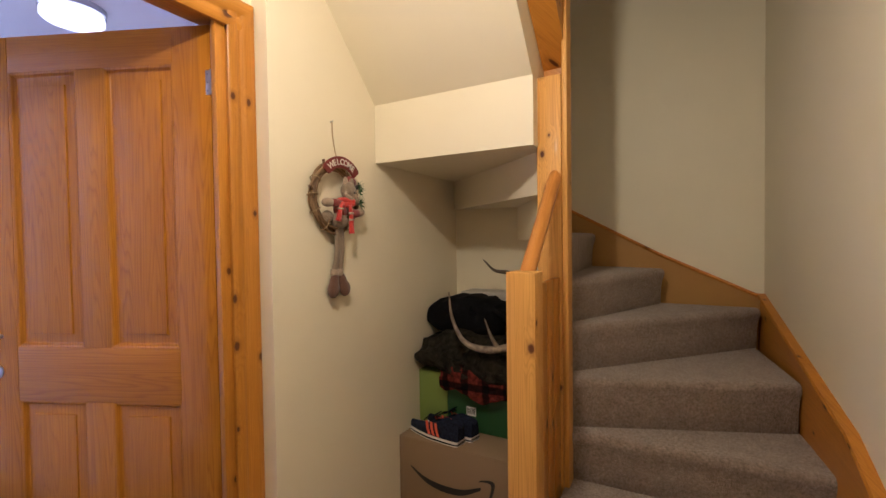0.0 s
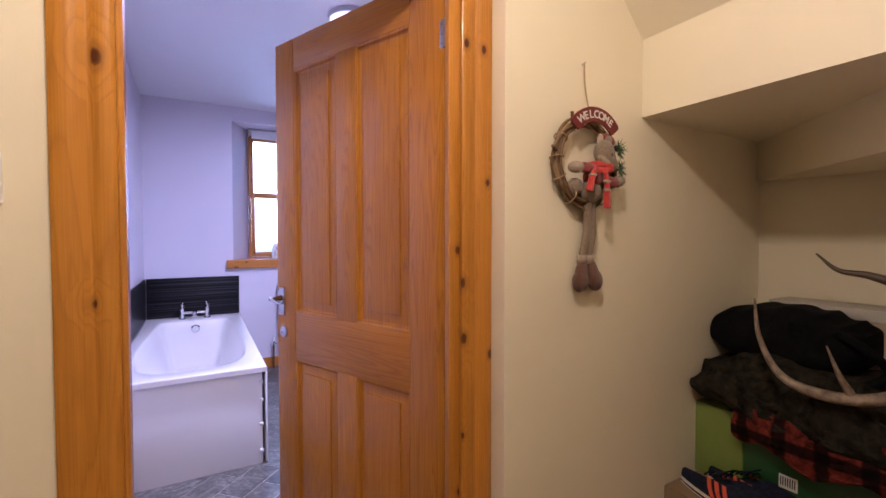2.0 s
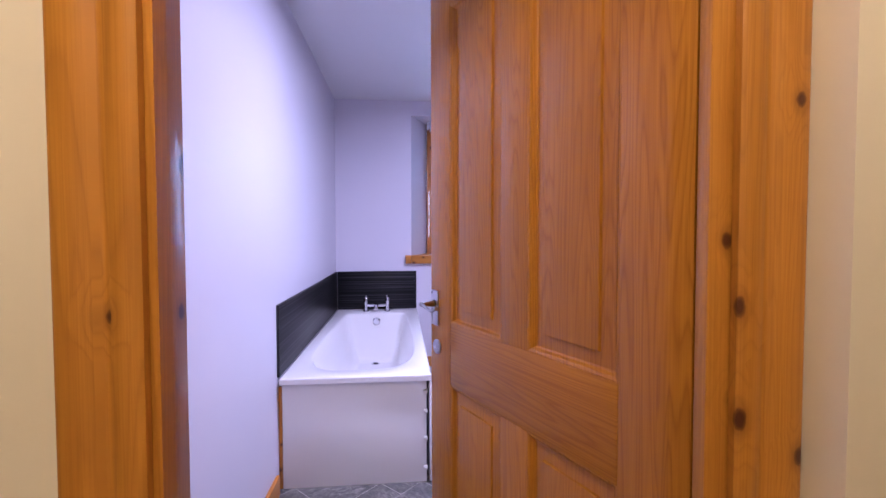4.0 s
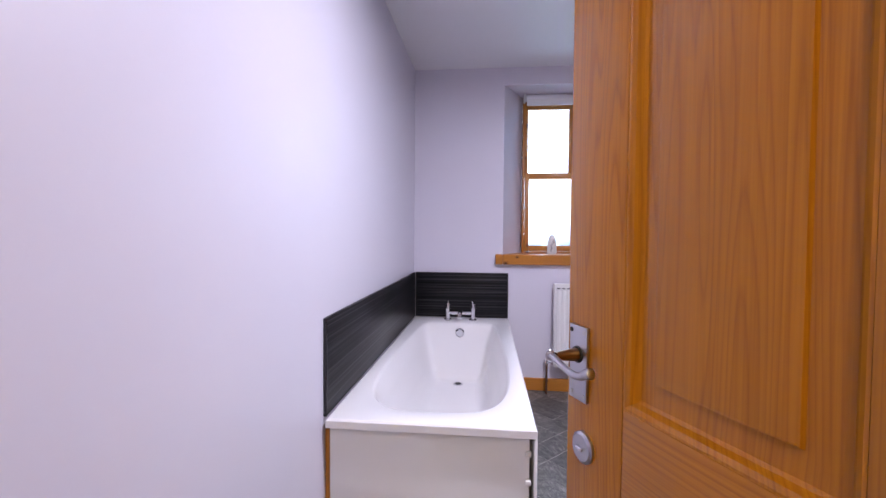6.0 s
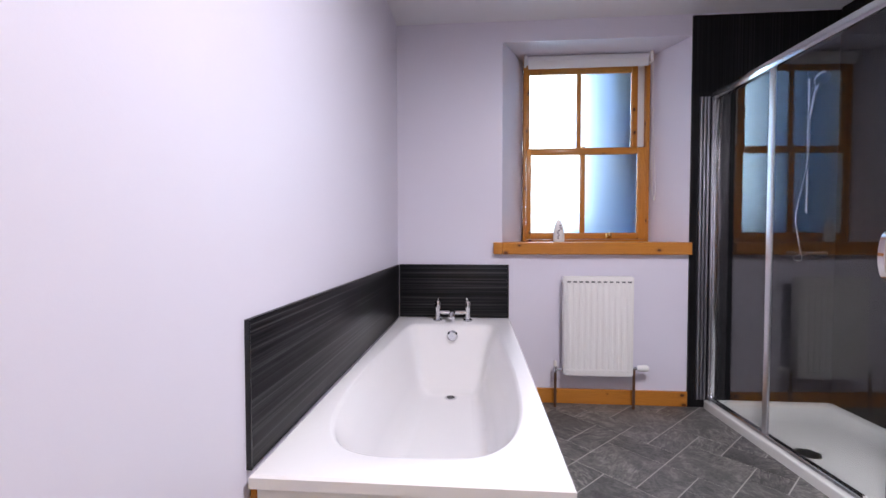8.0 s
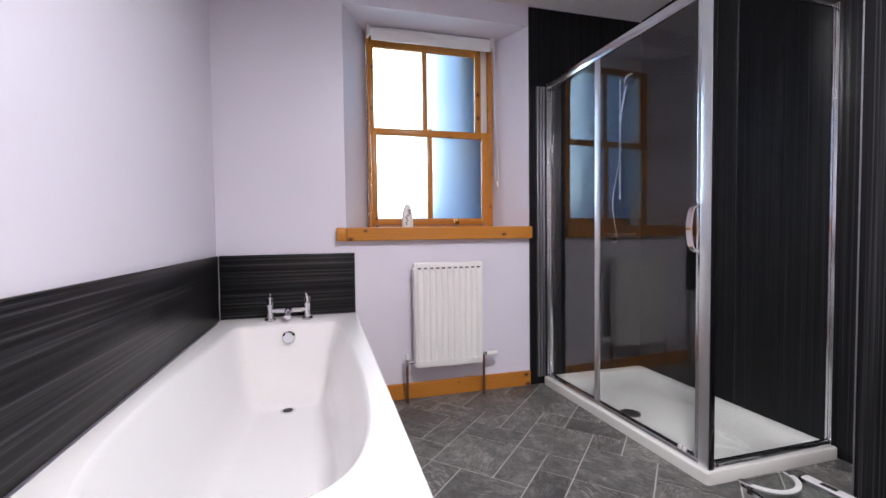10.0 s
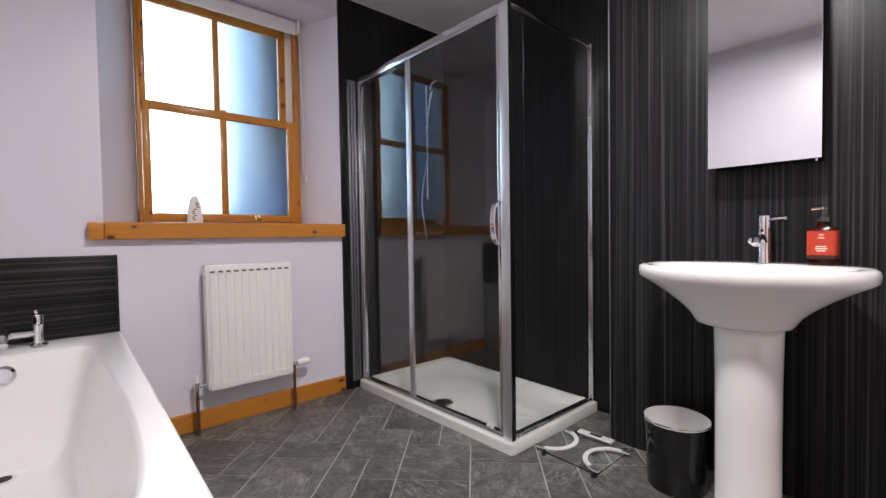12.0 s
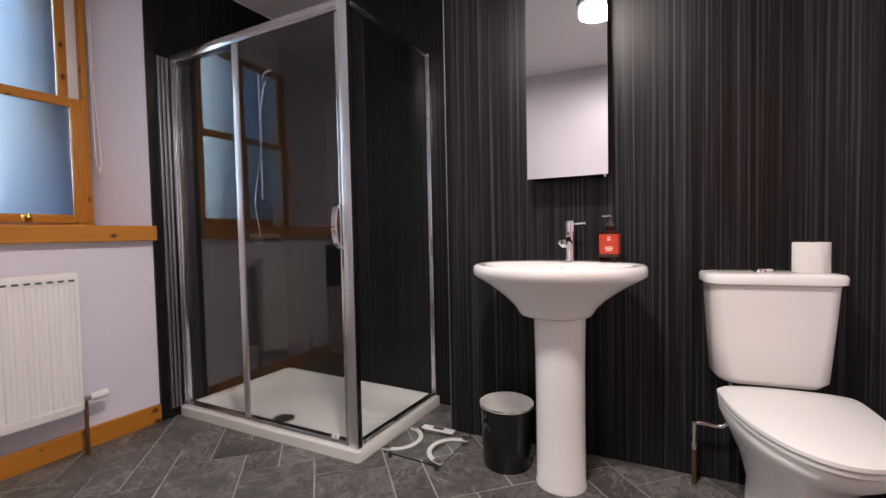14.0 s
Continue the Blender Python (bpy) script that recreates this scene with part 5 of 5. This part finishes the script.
for m in (plush("plush_brown", (0.26, 0.19, 0.13)), plush("plush_tartan_red", (0.26, 0.035, 0.03)), plush("plush_bright_red", (0.60, 0.04, 0.025)), plush("plush_pale", (0.40, 0.30, 0.22)), plush("plush_black", (0.02, 0.018, 0.016)), plush("plush_boot_brown", (0.13, 0.055, 0.032))):
    me.materials.append(m)
toy = new("plush_toy", me)
toy.matrix_world = pose(WW, 1.640, 1.505) @ Matrix.Diagonal((0.75, 1, 1, 1))
tagged(toy, "brown long-legged plush toy animal with red scarf sitting in the wreath", "plush toy")

# ---- understairs things ----
card = painted("cardboard", (0.26, 0.172, 0.092), 0.15, 0.85)
BT = 0.423
cbox = thing("cardboard_box", pose(-0.75, 2.315, 0), "closed brown cardboard carton with a curved black mark", "box")
part("carton", box(-0.298, 0.33, -0.245, 0.245, 0, BT - 0.004, 0.005), card, cbox)
part("top_flap", box(-0.296, 0.328, -0.243, -0.001, BT - 0.004, BT, 0.0015), card, cbox)
part("top_flap", box(-0.296, 0.328, 0.001, 0.243, BT - 0.004, BT, 0.0015), card, cbox)
inkm = material("carton_ink", (0.018, 0.016, 0.016), 0.6)[0]
bm = bmesh.new()
rings = []
arc = spline([(-0.232, 0, 0.294), (-0.16, 0, 0.254), (-0.07, 0, 0.236), (0.03, 0, 0.242), (0.12, 0, 0.280)], 8)
for i, p in enumerate(arc):
    h = 0.004 + 0.016 * math.sin(math.pi * min(1.0, i / (len(arc) - 1) * 0.9))
    rings.append([(p.x, -0.2464, p.z - h), (p.x, -0.2464, p.z + h * 0.5), (p.x, -0.2455, p.z + h * 0.5), (p.x, -0.2455, p.z - h)])
part("printed_curve", add_loft(bm, rings), inkm, cbox, "curved black printed mark")
hook = spline([(0.115, 0, 0.310), (0.150, 0, 0.318), (0.175, 0, 0.312), (0.172, 0, 0.275), (0.160, 0, 0.240)], 6)
part("printed_hook", add_loft(bmesh.new(), [[(p.x - 0.008, -0.2464, p.z - 0.006), (p.x + 0.008, -0.2464, p.z + 0.006), (p.x + 0.008, -0.2455, p.z + 0.006), (p.x - 0.008, -0.2455, p.z - 0.006)] for p in hook]), inkm, cbox)

gbox = thing("green_box", pose(-0.75, 2.42, BT), "two-tone green cardboard box standing on the carton", "box")
lime = painted("lime_card", (0.22, 0.30, 0.06), 0.1, 0.5)
green = painted("green_card", (0.022, 0.095, 0.028), 0.15, 0.45)
part("carton", box(-0.14, 0.31, -0.16, 0.15, 0, 0.262, 0.005), green, gbox)
part("side_flap", box(-0.305, -0.141, -0.16, 0.15, 0, 0.262, 0.005), lime, gbox, "lime green end of the box")
part("sticker", box(-0.035, 0.015, -0.1608, -0.1602, 0.075, 0.118), PLASTIC, gbox, "small white printed sticker")
for k in range(7):
    part("sticker_bar", box(-0.031 + k * 0.0062, -0.028 + k * 0.0062, -0.1613, -0.1609, 0.084, 0.112), inkm, gbox)


def cloth(name, rgb, var, scale=30):
    m, n, l, b = material(name, rgb, 0.85)
    mp = coords(n, l)
    f = noise_node(n, l, mp, scale, 5, 0.65, 0.6)
    w = noise_node(n, l, mp, 500, 2, 0.6)
    r = ramp(n, l, f.outputs[0], [(0.35, tuple(c * (1 - var) for c in rgb)), (0.65, tuple(c * (1 + var) for c in rgb))])
    l.new(r.outputs[0], b.inputs["Base Color"])
    bump(n, l, b, w.outputs[0], 0.4, 0.001)
    b.inputs["Specular IOR Level"].default_value = 0.12
    return m


def drape(x0, x1, y0, y1, top, thick, seed, bulge=0.02, front_drop=0.0, slope=0.0, nx=64, ny=34):
    """A folded soft pile: rounded slab with wrinkles, its front edge hanging down by front_drop."""
    bm = bmesh.new()
    rows = []
    prof = []
    for k in range(ny):
        a = 2 * math.pi * k / ny
        c, s = math.cos(a), math.sin(a)
        prof.append((math.copysign(abs(c) ** 0.6, c), math.copysign(abs(s) ** 0.7, s)))
    rings = []
    for i in range(nx + 1):
        f = i / nx
        x = x0 + (x1 - x0) * f
        k = min(1.0, math.sin(math.pi * (0.03 + 0.94 * f)) ** 0.35)
        ring = []
        for c, s in prof:
            y = (y0 + y1) / 2 + c * (y1 - y0) / 2 * (0.9 + 0.1 * k)
            z = top - thick / 2 + s * thick / 2 * k
            nz = noise.noise(Vector((x * 7 + seed, y * 9, z * 11))) * bulge + noise.noise(Vector((x * 22 + seed, y * 19, z * 30))) * bulge * 0.45
            if c < -0.55:
                z -= front_drop * max(0.0, 0.6 + noise.noise(Vector((x * 8 + seed * 2, 0, 0))))
            if c < 0.2 and s < 0.35:
                z -= slope * f
            fold = noise.noise(Vector((x * 5 + z * 16 + seed, z * 26 - x * 7, seed)))
            nz += bulge * 0.7 * (1 - abs(fold) * 2.2)
            ring.append((x + nz * 0.4, y + nz * (1 if c > 0 else -1), z + nz))
        rings.append(ring)
    return add_loft(bm, rings)


def set_down(bm, z):
    """Lower or raise a soft thing so that its lowest point rests at z."""
    low = min(v.co.z for v in bm.verts)
    for v in bm.verts:
        v.co.z += z - low
    return bm


camo = cloth("olive_camouflage", (0.016, 0.0135, 0.009), 0.8, 26)
redc = cloth("red_tartan_cloth", (0.115, 0.018, 0.011), 0.6, 45)
blackc = cloth("black_fabric", (0.003, 0.003, 0.004), 0.4, 60)
# dark woven bands across the red cloth
rn, rl = redc.node_tree.nodes, redc.node_tree.links
rb = rn["Principled BSDF"]
rcol = rb.inputs["Base Color"].links[0].from_socket
rc = coords(rn, rl)
for direction in ("X", "Z"):
    wv = rn.new("ShaderNodeTexWave")
    wv.bands_direction = direction
    wv.inputs["Scale"].default_value = 3.1
    wv.inputs["Distortion"].default_value = 1.2
    rl.new(rc.outputs[0], wv.inputs["Vector"])
    band = ramp(rn, rl, wv.outputs["Fac"], [(0.66, (1, 1, 1)), (0.84, (0.12, 0.14, 0.16))])
    rcol = mix(rn, rl, 1.0, rcol, band.outputs[0], "MULTIPLY")
rl.new(rcol, rb.inputs["Base Color"])
solo("red_blanket", drape(-0.90, -0.42, 2.20, 2.262, 0.755, 0.150, 3.0, 0.016, 0.03), redc, pose(0, 0, 0), "red checked blanket hanging over the green box", "blanket", 60)
solo("folded_jacket", drape(-1.04, -0.45, 2.20, 2.54, 0.872, 0.165, 9.0, 0.026, 0.06, 0.055), camo, pose(0, 0, 0), "folded dark olive camouflage jacket on the pile", "jacket", 60)
bag = thing("black_bag", pose(-0.80, 2.43, 0.85), "soft black fabric bag lying on the folded jacket", "bag")
part("body", drape(-0.245, 0.175, -0.10, 0.11, 0.195, 0.21, 5.0, 0.014, 0.0), blackc, bag, smooth=60)
part("strap", tube(spline([(0.13, -0.10, 0.15), (0.20, -0.13, 0.12), (0.245, -0.11, 0.06), (0.19, -0.12, 0.01), (0.12, -0.12, 0.0)], 8), 0.013, 8), blackc, bag, "black padded strap")

ANT = material("antler_bone", (0.30, 0.23, 0.16), 0.55)
mpn = coords(ANT[1], ANT[2])
nz = noise_node(ANT[1], ANT[2], mpn, 40, 4)
rpa = ramp(ANT[1], ANT[2], nz.outputs[0], [(0.3, (0.09, 0.06, 0.038)), (0.7, (0.34, 0.27, 0.19))])
ANT[2].new(rpa.outputs[0], ANT[3].inputs["Base Color"])
antler = thing("antler", pose(-0.60, 2.16, 0.86), "pale brown deer antler lying across the pile", "antler")
p = spline([(-0.209, -0.02, 0.243), (-0.194, -0.02, 0.128), (-0.145, -0.015, 0.03), (-0.065, -0.01, -0.003), (0.032, 0.0, 0.004), (0.114, 0.0, 0.045), (0.20, 0.02, 0.11)], 8)
part("beam", tube(p, [0.003 + 0.013 * min(1.0, i / 26) for i in range(len(p))], 12), ANT[0], antler, smooth=60)
p = spline([(-0.030, -0.03, 0.137), (-0.005, -0.02, 0.062), (0.016, 0.0, 0.008)], 8)
part("tine", tube(p, [0.002 + 0.010 * i / (len(p) - 1) for i in range(len(p))], 10), ANT[0], antler, smooth=60)
antler2 = thing("antler", pose(-0.60, 2.50, 1.05), "dark pointed deer antler sticking up behind the bag", "antler")
p = spline([(-0.179, -0.03, 0.183), (-0.12, -0.03, 0.131), (-0.046, -0.02, 0.118), (0.031, -0.01, 0.083), (0.10, 0.0, 0.0), (0.13, 0.0, -0.06)], 8)
part("beam", tube(p, [0.003 + 0.011 * min(1.0, i / 20) for i in range(len(p))], 12), material("antler_dark", (0.10, 0.07, 0.045), 0.5)[0], antler2, smooth=60)
wbox = thing("pale_box", pose(-0.66, 2.585, BT), "tall pale patterned cardboard box behind the bag", "box")
part("carton", box(-0.27, 0.27, -0.07, 0.075, 0, 0.60, 0.004), painted("pale_card", (0.42, 0.33, 0.24), 0.1, 0.7), wbox)
part("lid", box(-0.273, 0.273, -0.073, 0.078, 0.595, 0.635, 0.004), painted("patterned_paper", (0.62, 0.58, 0.52), 0.35, 0.6), wbox, "pale patterned paper lid")

navy = cloth("navy_suede", (0.013, 0.016, 0.032), 0.4, 80)
sole_w = painted("sole_white", (0.72, 0.68, 0.62), 0.08, 0.6)
orange = material("orange_stripe", (0.70, 0.10, 0.045), 0.6)[0]


def shoe(where, label):
    """A trainer: toe at -x, heel at +x."""
    t = thing("trainer", where, label, "shoe", "pair of trainers")

    def outline(f):
        # half width along the shoe, 0 at the toe
        return 0.046 * (math.sin(math.pi * min(1.0, 0.06 + f * 0.94) * 0.62) ** 0.55) * (1 - 0.28 * max(0.0, (f - 0.45) / 0.55)) * (1.0 if f < 0.96 else 0.86)
    N = 22
    rings, up, rim = [], [], []
    for i in range(N + 1):
        f = i / N
        x, w = -0.145 + 0.29 * f, max(outline(f), 0.012)
        rings.append([(x, -w, 0.0), (x, -w - 0.002, 0.012), (x, -w, 0.022), (x, w, 0.022), (x, w + 0.002, 0.012), (x, w, 0.0)])
        h = 0.048 + 0.055 * max(0.0, min(1.0, (f - 0.28) / 0.38)) - 0.006 * max(0.0, (f - 0.75) / 0.25)
        ring = []
        for k in range(13):
            a = math.pi * k / 12
            c, s = math.cos(a), math.sin(a)
            zz = 0.022 + (h - 0.022) * s ** 0.75
            if f > 0.50 and s > 0.9:
                zz = h - 0.022
            ring.append((x, w * 0.97 * math.copysign(abs(c) ** 0.65, c), zz))
        up.append(ring)
    part("sole", add_loft(bmesh.new(), rings), sole_w, t, "white rubber sole")
    part("sole_line", add_loft(bmesh.new(), [[(x, y * 1.015, z * 0.55 + 0.004) for x, y, z in r] for r in rings]), navy, t)
    part("upper", add_loft(bmesh.new(), up), navy, t, "navy suede upper", smooth=60)
    for k in range(3):
        xs = -0.018 + k * 0.026
        for s in (-1, 1):
            f = (xs + 0.145) / 0.29
            w = outline(f)
            p0, p1, p2 = (xs + 0.012, s * (w * 0.985), 0.026), (xs + 0.002, s * (w * 0.955 + 0.001), 0.052), (xs - 0.010, s * (w * 0.66 + 0.002), 0.079)
            bm = bmesh.new()
            add_loft(bm, [[(q[0] - 0.007, q[1], q[2]), (q[0] + 0.007, q[1], q[2]), (q[0] + 0.007, q[1] + s * 0.0025, q[2] + 0.001), (q[0] - 0.007, q[1] + s * 0.0025, q[2] + 0.001)] for q in (p0, p1, p2)])
            part("stripe", bm, orange, t, "orange-red stripe")
    for k in range(5):
        xx = -0.055 + k * 0.018
        part("lace", tube(spline([(xx, -0.018, 0.072 + k * 0.007), (xx + 0.004, 0, 0.080 + k * 0.0075), (xx, 0.018, 0.072 + k * 0.007)], 4), 0.0028, 6), blackc, t)
    part("tongue", add_loft(bmesh.new(), [[(x, -0.02, z), (x, 0.02, z), (x, 0.02, z + 0.006), (x, -0.02, z + 0.006)] for x, z in ((-0.03, 0.082), (0.0, 0.10), (0.02, 0.115))]), navy, t)
    return t


shoe(pose(-0.885, 2.135, BT, 0, 0, -9), "navy trainer with orange-red stripes standing on the carton")
shoe(pose(-0.845, 2.215, BT, 0, 0, -14), "navy trainer with orange-red stripes standing on the carton")

# ---- bathroom floor tiles, laid diagonally on a 150 mm grid ----
U0, V0, G = -1.287, 3.962, 0.150
taken = {}
laid = []


def lay(i, j, w, h):
    if all((i + a, j + b) not in taken for a in range(w) for b in range(h)):
        for a in range(w):
            for b in range(h):
                taken[(i + a, j + b)] = True
        laid.append((i, j, w, h))
        return True
    return False


for i, j, w, h in ((0, -1, 2, 2), (-2, 0, 2, 2), (-1, -1, 1, 1), (-2, 2, 1, 1), (-1, 2, 2, 1), (0, 1, 1, 1), (-4, -2, 2, 2), (-2, -2, 1, 2), (-4, 0, 2, 1), (-3, 1, 1, 2), (2, -2, 2, 2), (4, -2, 1, 2), (2, 0, 2, 1),
                   (-4, 1, 1, 1), (-6, 1, 2, 1), (-5, -1, 1, 2), (-7, -1, 2, 2), (-6, -2, 2, 1), (-1, -3, 1, 2), (-4, -4, 1, 2), (-3, -4, 2, 2), (-5, 2, 2, 2), (-7, 2, 2, 2),
                   (-3, 3, 2, 2), (-1, 3, 1, 1), (4, 0, 2, 1), (6, 0, 1, 1), (5, -2, 2, 2), (1, 1, 2, 2), (0, -3, 2, 2), (6, -4, 2, 2), (4, -3, 2, 1)):
    lay(i, j, w, h)
tr = random.Random(11)
R2 = math.sqrt(0.5)


def inside(i, j, w, h):
    u, v = U0 + (i + w / 2) * G, V0 + (j + h / 2) * G
    x, y = (u - v) * R2, (u + v) * R2
    m = 0.11 * max(w, h)
    return WX - m < x < DX + 0.06 + m and LY - m < y < NICHE + m


for j in range(-22, 16):
    for i in range(-22, 22):
        if (i, j) in taken or not inside(i, j, 1, 1):
            continue
        sizes = [(2, 2), (2, 1), (1, 2), (1, 1)]
        tr.shuffle(sizes)
        sizes.sort(key=lambda s: -s[0] * s[1] * tr.uniform(0.3, 1.0))
        for w, h in sizes:
            if lay(i, j, w, h):
                break


def clip(poly, nx, ny, c):
    out = []
    for (ax, ay), (bx, by) in zip(poly, poly[1:] + poly[:1]):
        da, db = ax * nx + ay * ny - c, bx * nx + by * ny - c
        if da <= 0:
            out.append((ax, ay))
        if da * db < 0:
            f = da / (da - db)
            out.append((ax + (bx - ax) * f, ay + (by - ay) * f))
    return out


for i, j, w, h in laid:
    g = 0.0030
    u0, u1, v0, v1 = U0 + i * G + g, U0 + (i + w) * G - g, V0 + j * G + g, V0 + (j + h) * G - g
    poly = [((u - v) * R2, (u + v) * R2) for u, v in ((u0, v0), (u1, v0), (u1, v1), (u0, v1))]
    for nx, ny, c in ((1, 0, DX + 0.08), (-1, 0, -WX - 0.001), (0, 1, NICHE - 0.001), (0, -1, -LY - 0.001)):
        poly = clip(poly, nx, ny, c)
        if len(poly) < 3:
            break
    if len(poly) >= 3:
        ob = new("tile", mesh_of("tile", add_prism(bmesh.new(), poly, -0.002, 0.0), SLATE))
        ob.parent = floor
